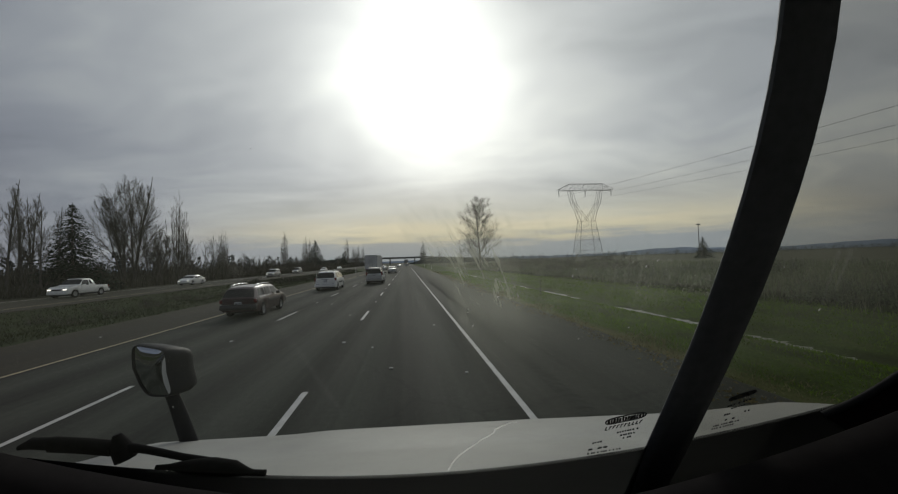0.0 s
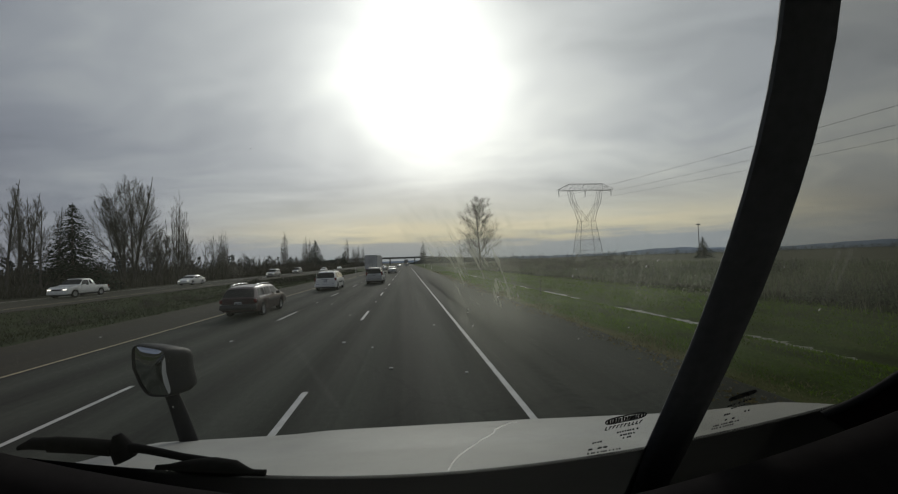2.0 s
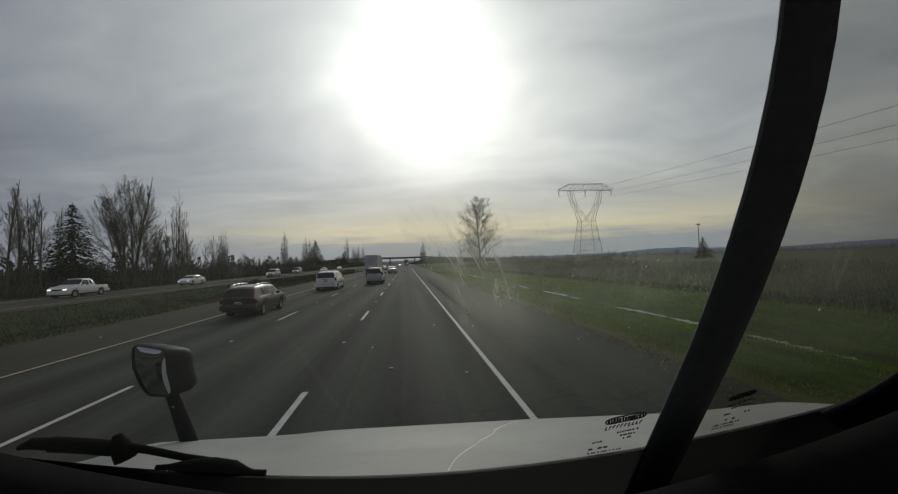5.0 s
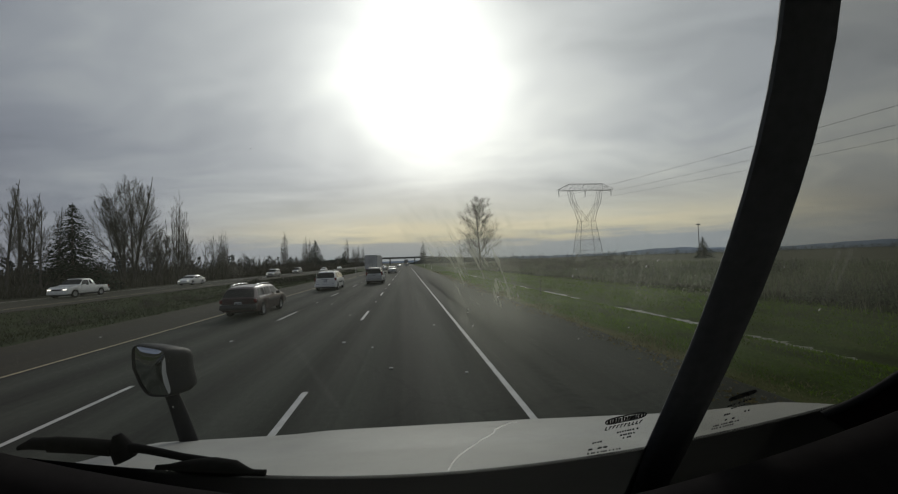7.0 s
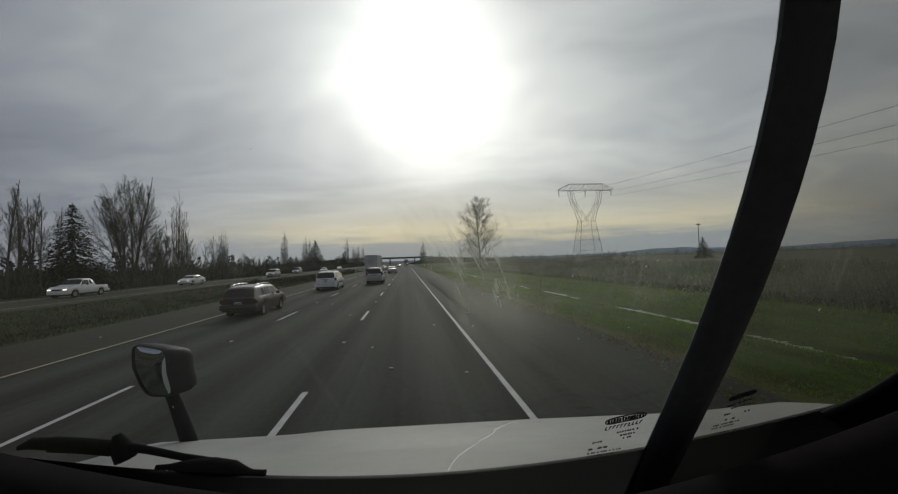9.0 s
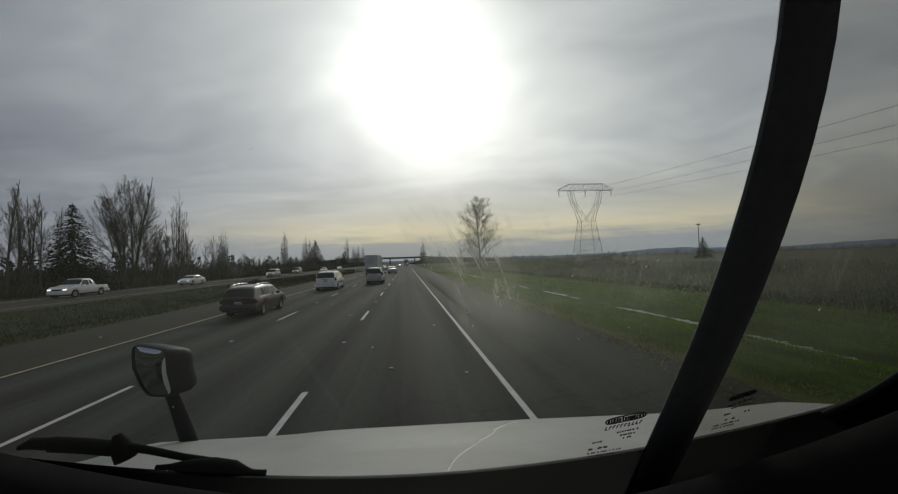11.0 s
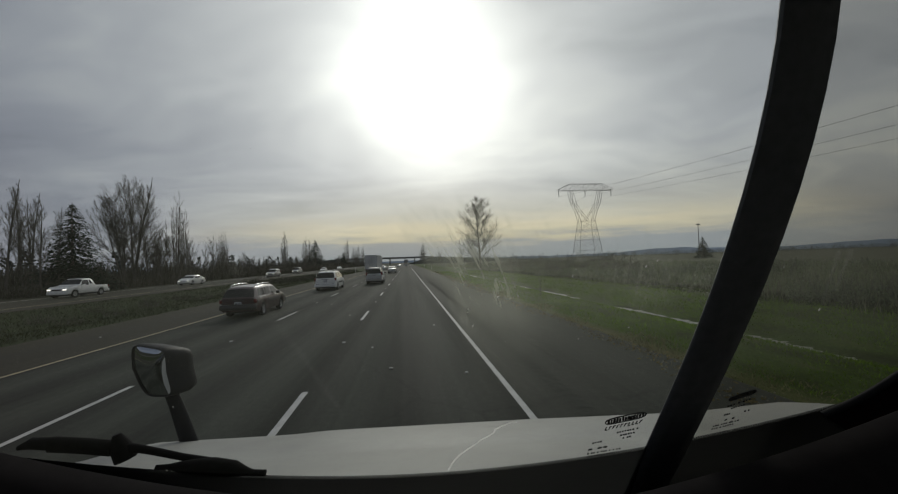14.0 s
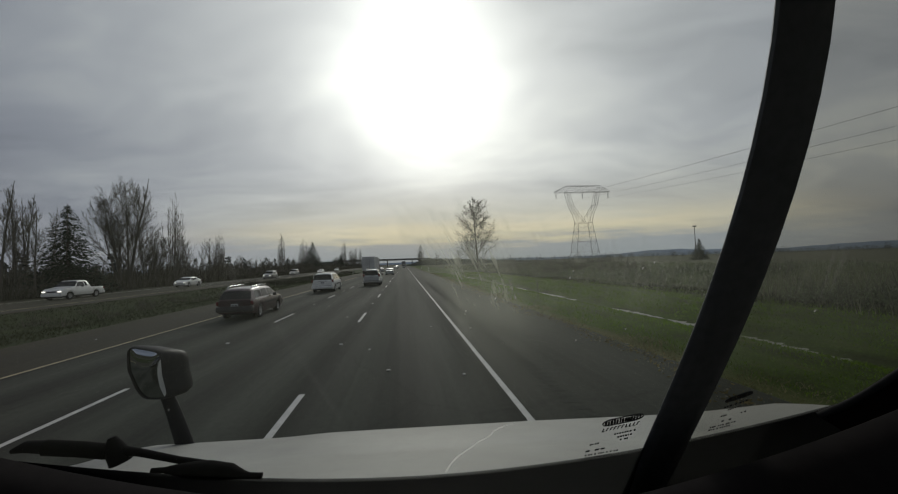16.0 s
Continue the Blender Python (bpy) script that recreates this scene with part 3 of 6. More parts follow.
def build_hood_mirror():
    """Convex mirror on a tapering stalk on the bonnet's shoulder."""
    m = thing("bonnet_mirror", "dark grey convex bonnet mirror on a stalk", "mirror", at=pose(-0.942, 1.60, 1.934, 4, 0, -8))
    turns = [2 * math.pi * j / 40 for j in range(40)]
    rows = []
    for y, k, slip in ((-0.012, 0.93, 0.0), (-0.016, 0.97, 0.0), (-0.008, 1.01, 0.0), (0.02, 1.02, 0.006), (0.07, 0.96, 0.020), (0.105, 0.84, 0.026), (0.125, 0.62, 0.028), (0.135, 0.3, 0.028), (0.137, 0.02, 0.028)):
        rows.append([(outline(t, 0.065, 0.092)[0] * k + slip, y, outline(t, 0.065, 0.092)[1] * k - slip * 0.75) for t in turns])
    smooth(part("shell", grid(rows, True), MIRROR_SHELL, m, "dark grey plastic mirror shell"), 50)
    rows = []
    for i in range(13):
        k = max(0.01, i / 12)
        rows.append([(outline(t, 0.061, 0.087)[0] * k, -0.010 - 0.010 * (1 - k * k), outline(t, 0.061, 0.087)[1] * k) for t in turns])
    smooth(part("mirror_glass", grid(rows, True), MIRROR, m, "convex mirror glass"), 80)
    stem = curve([(0.018, 0.05, -0.08), (0.046, 0.055, -0.17), (0.090, 0.05, -0.31)], 6)
    smooth(part("stalk", tube(stem, [0.023 + 0.011 * i / (len(stem) - 1) for i in range(len(stem))], 12, 0.7), MIRROR_SHELL, m, "tapering black stalk"), 50)


build_hood_mirror()


def build_wiper():
    m = thing("windscreen_wiper", "black windscreen wiper resting at the foot of the glass", "wiper")
    y = 0.56
    arm = [(-0.486, y, 2.090), (-0.470, y, 2.0945), (-0.440, y, 2.0915), (-0.412, y, 2.0875), (-0.380, y, 2.0825), (-0.362, y, 2.080), (-0.350, y, 2.079), (-0.333, y, 2.0745), (-0.294, y, 2.063), (-0.262, y, 2.054)]
    smooth(part("arm", tube(arm, [0.003, 0.0075, 0.0085, 0.0085, 0.0085, 0.0075, 0.0055, 0.0050, 0.0046, 0.006], 8), BLACK_PLASTIC, m, "black bent wiper arm"), 50)
    smooth(part("arm_sleeve", tube([(-0.447, y - 0.001, 2.092), (-0.408, y - 0.001, 2.0868), (-0.377, y - 0.001, 2.0812)], 0.0098, 8), BLACK_RUBBER, m, "thick rubber sleeve on the arm"), 50)
    smooth(part("pivot", tube([(-0.362, y, 2.066), (-0.366, y, 2.078), (-0.371, y, 2.090), (-0.373, y, 2.098)], [0.0125, 0.0125, 0.009, 0.0045], 10), BLACK_PLASTIC, m, "black pivot cap"), 50)
    blade = [(-0.321, y - 0.01, 2.057), (-0.306, y - 0.01, 2.0565), (-0.296, y - 0.01, 2.056), (-0.280, y - 0.01, 2.054), (-0.255, y - 0.01, 2.052), (-0.228, y - 0.01, 2.0475), (-0.214, y - 0.01, 2.043), (-0.206, y - 0.01, 2.0405), (-0.189, y - 0.01, 2.0385)]
    smooth(part("blade", tube(blade, [0.0035, 0.0040, 0.0065, 0.0105, 0.0130, 0.0110, 0.0062, 0.0045, 0.0045], 8, 0.9), BLACK_RUBBER, m, "black rubber wiper blade"), 50)


build_wiper()


def build_glass_marks():
    """Small printed maker's marks low on both panes, unreadable from inside."""
    m = thing("glass_print", "small black printed marks low on the windscreen", "label")
    ink = material("black_ink", (0.02, 0.02, 0.02), 0.8, grain=0.1)
    rnd = random.Random(12)
    def bar(x, z, wide, tall, tilt):
        y = pane_y(z, x) - 0.001
        ob = part("printed_bar", box((wide, 0.0006, tall), (0, 0, 0)), ink, m)
        ob.matrix_world = pose(x, y, z, 30, -tilt, 0)
    def capsule(x0, z0, length, slope, half):
        tilt = math.degrees(math.atan(slope))
        sides = [(length / 2 + (length / 2) * math.copysign(abs(math.cos(t)) ** 0.4, math.cos(t)), half * math.sin(t)) for t in [2 * math.pi * i / 28 for i in range(28)]]
        ring = [(x0 + u, pane_y(z0 + slope * u + v, x0 + u) - 0.0008, z0 + slope * u + v) for u, v in sides]
        part("badge_ring", tube(ring + ring[:1], 0.0008, 4), ink, m, "black printed capsule outline")
        for i in range(13):
            u = length * (0.08 + 0.84 * i / 12)
            bar(x0 + u, z0 + slope * u + half * rnd.uniform(-0.15, 0.15), length * rnd.uniform(0.042, 0.066), half * rnd.uniform(1.3, 1.7), tilt)

    def words(x0, z0, length, slope, tall, step):
        """A line of unreadable print: uneven bars along a slope."""
        u = 0.0
        while u < length:
            wide = step * rnd.uniform(0.45, 0.8)
            bar(x0 + u + wide / 2, z0 + slope * u, wide, tall * rnd.uniform(0.75, 1.0), math.degrees(math.atan(slope)) + rnd.uniform(-6, 6))
            u += step * rnd.choice((1.0, 1.0, 1.0, 1.6))
    capsule(0.2454, 2.0915, 0.0523, 0.168, 0.0050)
    for i in range(10):
        u = 0.0045 + i * 0.0050
        bar(0.2440 + u, 2.0800 + 0.168 * u, 0.0009, 0.0062, -12)
        bar(0.2455 + u, 2.0800 + 0.168 * u + rnd.choice((-0.0024, 0.0024)), 0.0024, 0.0010, 9)
    for u, v, length in ((0.021, 0.0225, 0.027), (0.027, 0.0290, 0.019), (0.032, 0.0350, 0.012), (-0.009, 0.0330, 0.012)):
        words(0.2454 + u, 2.0915 + 0.168 * u - v, length, 0.168, 0.0030, 0.0034)
    words(0.2334, 2.0455, 0.022, 0.12, 0.0030, 0.0080)
    words(0.2340, 2.0378, 0.045, 0.10, 0.0030, 0.0032)
    words(0.2340, 2.0322, 0.036, 0.10, 0.0026, 0.0032)
    capsule(0.4063, 2.1135, 0.0320, 0.34, 0.0034)
    words(0.4090, 2.1030, 0.0260, 0.34, 0.0030, 0.0036)
    words(0.4160, 2.0985, 0.0160, 0.34, 0.0022, 0.0030)
    words(0.4110, 2.0880, 0.0065, 0.23, 0.0028, 0.0030)
    words(0.4380, 2.0920, 0.0060, 0.23, 0.0028, 0.0030)
    words(0.4160, 2.0790, 0.0120, 0.23, 0.0026, 0.0060)
    words(0.4040, 2.0690, 0.0320, 0.23, 0.0028, 0.0029)
    words(0.4040, 2.0640, 0.0270, 0.23, 0.0024, 0.0029)


build_glass_marks()


def build_crack():
    """A thin branching crack creeping up the driver's pane."""
    m = thing("windscreen_crack", "thin pale crack in the windscreen glass", "crack")
    pale = bpy.data.materials.new("cracked_glass")
    pale.use_nodes = True
    n = Nodes(pale.node_tree)
    shine = n.add("ShaderNodeMixShader", Fac=0.45, i1=n.add("ShaderNodeBsdfTransparent").outputs[0], i2=n.add("ShaderNodeBsdfTranslucent", Color=(0.95, 0.95, 0.92)).outputs[0])
    n.tree.links.new(shine.outputs[0], n.add("ShaderNodeOutputMaterial").inputs[0])
    rnd = random.Random(3)
    line = curve([(0.046, 0, 2.030), (0.051, 0, 2.045), (0.063, 0, 2.060), (0.080, 0, 2.0745), (0.100, 0, 2.089), (0.104, 0, 2.097), (0.119, 0, 2.1035), (0.130, 0, 2.1044)], 5)
    pts = [(p.x + rnd.gauss(0, 0.0006), 0, p.z + rnd.gauss(0, 0.0005)) for p in line]
    pts = [(x, pane_y(z, x) + 0.002, z) for x, _, z in pts]
    wide = [0.0005 + 0.0006 * rnd.random() for _ in pts]
    rows = [[(x - q * 0.8, y, z + q * 0.6) for (x, y, z), q in zip(pts, wide)], [(x + q * 0.8, y, z - q * 0.6) for (x, y, z), q in zip(pts, wide)]]
    part("crack_line", grid(rows), pale, m, "jagged pale crack line")


build_crack()


def build_specks():
    """Insect specks, a stone chip and one dried run on the windscreen."""
    m = thing("windscreen_specks", "small dried insect specks and a chip on the windscreen", "dirt")
    pale, dark = bpy.data.materials.new("dried_pale_dirt"), material("dark_speck", (0.16, 0.16, 0.16), 0.9, grain=0.2, size=200)
    thin = bpy.data.materials.new("dried_run")
    thin_spot, thin_arc = bpy.data.materials.new("dried_spot"), bpy.data.materials.new("wiped_film")
    for mat, amount in ((pale, 0.6), (thin, 0.045), (thin_arc, 0.024), (thin_spot, 0.20)):
        mat.use_nodes = True
        n = Nodes(mat.node_tree)
        fac = n.math("MULTIPLY", n.ramp(n.noise(n.add("ShaderNodeTexCoord").outputs["Object"], 160.0, 3.0), [(0.3, 0.3), (0.7, 1.0)]), amount)
        shine = n.add("ShaderNodeMixShader", Fac=fac, i1=n.add("ShaderNodeBsdfTransparent").outputs[0], i2=n.add("ShaderNodeBsdfTranslucent", Color=(0.9, 0.9, 0.84)).outputs[0])
        n.tree.links.new(shine.outputs[0], n.add("ShaderNodeOutputMaterial").inputs[0])
    rnd = random.Random(29)

    def speck(x, z, r, mat, tall=1.0, lean=0.0):
        ring = []
        for k in range(9):
            a = 2 * math.pi * k / 9
            q = r * rnd.uniform(0.7, 1.2)
            dx, dz = q * math.cos(a) + lean * q * math.sin(a), q * tall * math.sin(a)
            ring.append((x + dx, pane_y(z + dz, x + dx) + 0.002, z + dz))
        part("speck", (ring, [tuple(range(9))]), mat, m)
    for x, z in ((0.0597, 2.2552), (0.0654, 2.2363), (0.1015, 2.2163), (0.1833, 2.2143), (0.1660, 2.2913), (0.1636, 2.2845), (0.4660, 2.2344), (0.3974, 2.2852), (0.2387, 2.2246), (0.0890, 2.2668), (0.2401, 2.2915), (0.2510, 2.2968), (0.2629, 2.2877)):
        speck(x, z, rnd.uniform(0.0005, 0.0009), pale, rnd.uniform(1.0, 2.0), 0.3)
    for x, z in ((-0.1186, 2.3968), (-0.2917, 2.3676)):
        speck(x, z, 0.00045, dark)
    speck(0.4660, 2.2344, 0.0014, pale, 1.6, 0.8)
    for a, b, wide in (((0.4649, 2.2400), (0.4545, 2.3000), 0.0022), ((0.4720, 2.2550), (0.4680, 2.3020), 0.0030)):
        rows = []
        for i in range(9):
            t = i / 8
            x, z = a[0] + (b[0] - a[0]) * t, a[1] + (b[1] - a[1]) * t
            q = wide * (0.5 + 0.7 * t) * rnd.uniform(0.8, 1.2)
            rows.append([(x - q, pane_y(z, x - q) + 0.002, z), (x + q, pane_y(z, x + q) + 0.002, z)])
        part("dried_run", grid(rows), thin, m, "faint dried water run")
    # one long faint arc left by the wiper
    arc = curve([(-0.1544, 0, 2.3187), (-0.1442, 0, 2.2938), (-0.1264, 0, 2.2625), (-0.1002, 0, 2.2028), (-0.0720, 0, 2.1294)], 8)
    rows = []
    for i, p in enumerate(arc):
        q = (0.0042 - 0.0030 * i / len(arc)) * rnd.uniform(0.85, 1.15)
        rows.append([(p.x - q, pane_y(p.z, p.x - q) + 0.002, p.z - q * 0.4), (p.x + q, pane_y(p.z, p.x + q) + 0.002, p.z + q * 0.4)])
    part("wiped_arc", grid(rows), thin_arc, m, "faint pale wiper arc")
    for x, z in ((-0.2621, 2.2071), (-0.2629, 2.1996), (-0.2372, 2.1669)):
        speck(x, z, 0.0009, thin_spot, 1.2, 0.2)


build_specks()


# ---- vehicles ----
# opaque near-black panes: the unlit cabin is painted into the car glass
CAR_GLASS = material("cabin_dark_glass", (0.010, 0.011, 0.011), 0.06, spec=0.32, grain=0.05)
TAIL_RED = material("red_tail_lens", (0.13, 0.010, 0.012), 0.15, grain=0.1, size=60, coat=0.4)
LENS_CLEAR = material("clear_lamp_lens", (0.55, 0.55, 0.52), 0.12, grain=0.1, size=60, coat=0.5)
CHROME = material("chrome", (0.55, 0.55, 0.56), 0.15, metal=1.0, grain=0.05)
TRIM = material("dark_trim", (0.02, 0.02, 0.021), 0.6, grain=0.1, size=40)
PLATE = material("pale_plate", (0.42, 0.43, 0.45), 0.5, grain=0.15, size=30)


def lamp_material():
    m = bpy.data.materials.new("lit_headlamp")
    m.use_nodes = True
    n = Nodes(m.node_tree)
    e = n.add("ShaderNodeEmission", Color=(1.0, 0.95, 0.85), Strength=1.5)
    n.tree.links.new(e.outputs[0], n.add("ShaderNodeOutputMaterial").inputs[0])
    return m


LAMP_LIT = lamp_material()


def paint(name, colour, metal=0.0, rough=0.32):
    return material(name, colour, rough, metal=metal, grain=0.04, size=25, stains=0.12, coat=0.5)


class Shape:
    """The skin of a car: sections along its length, tail at y = 0, nose at y = length."""

    def __init__(self, length, width, top, belt, axles, radius, sill=0.27):
        self.length, self.width, self.belt, self.axles, self.radius, self.sill = length, width, belt, axles, radius, sill
        ys, zs = zip(*top)
        raw = np.interp(np.linspace(-0.2, length + 0.2, 400), ys, zs)
        self.grid_y = np.linspace(-0.2, length + 0.2, 400)
        k = 9
        pad = np.concatenate([np.full(k, raw[0]), raw, np.full(k, raw[-1])])
        self.grid_z = np.convolve(pad, np.ones(2 * k + 1) / (2 * k + 1), "valid") * 0.65 + raw * 0.35

    def top(self, y):
        return float(np.interp(y, self.grid_y, self.grid_z))

    def section(self, y):
        t = abs(y - self.length / 2) / (self.length / 2)
        hw = self.width / 2 * (1 - 0.10 * t ** 7 - 0.04 * t ** 3)
        top = self.top(y)
        belt = min(self.belt, top - 0.015)
        gh = top - belt
        zb = self.sill + 0.06 * max(0.0, t - 0.85) / 0.15
        reach = self.radius * 1.14
        for a in self.axles:
            d = abs(y - a)
            if d < reach:
                zb = max(zb, self.radius + math.sqrt(reach * reach - d * d))
        mid = min(max(0.58, zb + 0.06), belt - 0.05)
        zb = min(zb, mid - 0.02)
        x5 = hw * 0.955 - 0.30 * gh
        return [(hw * 0.95, zb), (hw * 0.985, zb + (mid - zb) * 0.5), (hw, mid), (hw * 0.99, mid + (belt - mid) * 0.7), (hw * 0.955, belt),
                (x5, belt + gh * 0.82), (x5 - 0.07 - 0.02 * gh, belt + gh * 0.97), (x5 * 0.45, belt + gh * 1.0), (0.0, belt + gh * 1.015)]

    def point(self, y, v, side=1):
        s = self.section(y)
        i = min(int(v), 7)
        f = v - i
        return Vector((side * (s[i][0] * (1 - f) + s[i + 1][0] * f), y, s[i][1] * (1 - f) + s[i + 1][1] * f))

    def skin(self):
        ys = set(np.arange(0, self.length, 0.06).round(3)) | {self.length}
        for a in self.axles:
            r = self.radius * 1.14
            ys |= {round(a + r * k, 3) for k in (-1.001, -0.995, -0.95, -0.85, -0.7, -0.5, -0.25, 0, 0.25, 0.5, 0.7, 0.85, 0.95, 0.995, 1.001)}
        rows = []
        for y in sorted(ys):
            s = self.section(min(max(y, 0), self.length))
            rows.append([(x, y, z) for x, z in s] + [(-x, y, z) for x, z in s[-2::-1]])
        v, f = grid(rows)
        n = len(rows[0])
        f.append(tuple(range(n)))
        f.append(tuple(range(len(v) - n, len(v)))[::-1])
        return v, f

    def patch(self, lower, upper, v0, v1, off=0.006, side=1, ny=8, nv=5, thick=0.0):
        """A panel lying on the skin; lower and upper: its ends along the car at v0 and at v1."""
        rows = []
        for i in range(nv + 1):
            v = v0 + (v1 - v0) * i / nv
            f = i / nv
            a, b = lower[0] * (1 - f) + upper[0] * f, lower[1] * (1 - f) + upper[1] * f
            row = []
            for j in range(ny + 1):
                y = a + (b - a) * j / ny
                p = self.point(y, v, side)
                n = (self.point(y + 0.02, v, side) - self.point(y - 0.02, v, side)).cross(self.point(y, min(v + 0.05, 8), side) - self.point(y, max(v - 0.05, 0), side))
                n = n.normalized() * (1 if side < 0 else 1)
                if n.dot(Vector((p.x, 0, p.z - 0.7))) < 0 and abs(n.dot(Vector((p.x, 0, p.z - 0.7)))) > 1e-4:
                    n = -n
                row.append(p + n * off)
            rows.append(row)
        return grid(rows)

    def screen(self, y0, y1, v0=5.15, off=0.006):
        """Front or rear glass: across the whole width on the sloping end of the cabin."""
        rows = []
        for i in range(9):
            y = y0 + (y1 - y0) * i / 8
            slope = (self.top(y + 0.03) - self.top(y - 0.03)) / 0.06
            n = Vector((0, -slope, 1)).normalized()
            right = [self.point(y, v0 + (8 - v0) * k / 7, 1) + n * off for k in range(8)]
            rows.append([(p.x, p.y, p.z) for p in right] + [(-p.x, p.y, p.z) for p in right[-2::-1]])
        return grid(rows)


def build_car(name, label, category, shape, colour, windows, rear, front, lights, extras=(), lit=False, lower=None, group="traffic on the motorway"):
    """A passenger car with body, glass, wheels, lamps, bumpers, door mirrors and handles."""
    car = thing(name, label, category, group)
    s = shape
    L, W = s.length, s.width
    body = smooth(part("body", s.skin(), colour, car), 32)
    part("underbody", box((W - 0.36, L - 0.5, 0.42), (0, L / 2, 0.42), 0.05), TRIM, car, "dark underbody")
    for side in (1, -1):
        for (a0, b0), (a1, b1) in windows:
            smooth(part("side_window", s.patch((a0, b0), (a1, b1), 4.16, 4.93, 0.006, side), CAR_GLASS, car, "opaque side glass painted dark like the cabin"), 60)
        for a in s.axles:
            wheel(car, side * (W / 2 - 0.13), a, s.radius, 0.215, side)
        y0, y1, z0, z1 = lights
        bm = box((0.17, y1 - y0, z1 - z0), (side * (W / 2 - 0.115), (y0 + y1) / 2, (z0 + z1) / 2), 0.03)
        part("tail_lamp", bm, TAIL_RED, car, "red tail lamp")
        zf = s.top(L - 0.14) - 0.13
        part("headlamp", box((0.30, 0.20, 0.13), (side * (W / 2 - 0.30), L - 0.10, zf), 0.03), LAMP_LIT if lit else LENS_CLEAR, car, "lit headlamp" if lit else "clear headlamp")
        ym = front[0] - 0.22
        arm = box((0.18, 0.10, 0.15), (side * (W / 2 + 0.10), ym, s.belt + 0.08), 0.035)
        part("door_mirror", arm, TRIM if "dark_mirrors" in extras else colour, car)
        for (a0, b0), _ in windows[-2:]:
            part("door_handle", box((0.03, 0.17, 0.035), (side * (W / 2 * 0.985), a0 + 0.22, s.belt - 0.13), 0.01), CHROME if "chrome" in extras else colour, car, "door handle")
        if "rails" in extras:
            a, b = windows[0][1][0], windows[-1][1][1] - 0.3
            x = s.section((a + b) / 2)[6][0] - 0.02
            pts = [(side * x, a + (b - a) * t, s.top(a + (b - a) * t) + (0.07 if 0.04 < t < 0.96 else -0.01)) for t in (0, 0.05, 0.1, 0.3, 0.5, 0.7, 0.9, 0.95, 1)]
            smooth(part("roof_rail", tube(pts, 0.022, 8), CHROME if "chrome" in extras else TRIM, car, "raised roof rail"), 50)
        if "boards" in extras:
            part("running_board", box((0.20, s.axles[1] - s.axles[0] - 0.95, 0.05), (side * (W / 2 - 0.02), (s.axles[0] + s.axles[1]) / 2, 0.40), 0.02), CHROME, car, "bright running board")
        if "flares" in extras:
            for a in s.axles:
                r = s.radius * 1.16
                pts = [(side * (W / 2 - 0.005), a - r * math.cos(t), s.radius + r * math.sin(t)) for t in [math.pi * (0.02 + 0.96 * k / 14) for k in range(15)]]
                smooth(part("arch_flare", tube(pts, 0.048, 8), lower or colour, car, "flared wheel arch"), 50)
        if "strip" in extras:
            part("rub_strip", s.patch((s.axles[0] + 0.45, s.axles[1] - 0.45), (s.axles[0] + 0.45, s.axles[1] - 0.45), 2.2, 2.55, 0.012, side, 8, 2), lower or TRIM, car, "side rubbing strip")
        # moulding added so that a thin sun glint runs along the belt line
        belt = [s.point(windows[0][0][0] - 0.1 + (windows[-1][0][1] + 0.2 - windows[0][0][0]) * k / 10, 4.02, side) for k in range(11)]
        smooth(part("belt_glint_trim", tube(belt, 0.012, 6), CHROME if "chrome" in extras else colour, car, "thin moulding added for the belt-line glint"), 50)
        if "bright_frame" in extras:
            (a0, b0), (a1, b1) = windows[0][0], windows[0][1]
            c0, d1 = windows[-1][0][1], windows[-1][1][1]
            pts = [s.point(c0, 4.12, side), s.point((a0 + c0) / 2, 4.12, side), s.point(a0, 4.12, side), s.point((a0 + a1) / 2, 4.5, side), s.point(a1, 4.92, side)] + [s.point(a1 + (d1 - a1) * k / 6, 4.95, side) for k in range(1, 7)]
            smooth(part("window_trim", tube(pts, 0.012, 6), CHROME, car, "bright window surround"), 50)
    part("rear_window", s.screen(*rear), CAR_GLASS, car, "opaque rear glass painted dark like the cabin")
    part("windscreen", s.screen(*front), CAR_GLASS, car, "windscreen")
    smooth(part("rear_bumper", box((W * 0.96, 0.26, 0.27), (0, 0.06, 0.50), 0.07), lower or colour, car), 50)
    smooth(part("front_bumper", box((W * 0.90, 0.26, 0.27), (0, L - 0.08, 0.48), 0.07), lower or colour, car), 50)
    part("grille", box((W * 0.44, 0.05, 0.13), (0, L - 0.01, s.top(L - 0.14) - 0.14), 0.02), TRIM, car, "dark grille")
    part("number_plate", box((0.31, 0.02, 0.16), (0, -0.012, lights[2] - 0.02), 0.005), PLATE, car, "pale blank number plate")
    zp = lights[2] - 0.02
    part("plate_garnish", box((W * 0.34, 0.03, 0.035), (0, -0.012, zp + 0.15), 0.008), TRIM, car, "dark tailgate bar above the plate")
    part("bumper_strip", box((W * 0.80, 0.03, 0.035), (0, -0.062, 0.60), 0.008), TRIM, car, "dark bumper step strip")
    for side in (-1, 1):
        part("plate_mark", box((0.10, 0.006, 0.05), (side * 0.07, -0.024, zp), 0.0), TRIM, car, "dark bars on the plate")
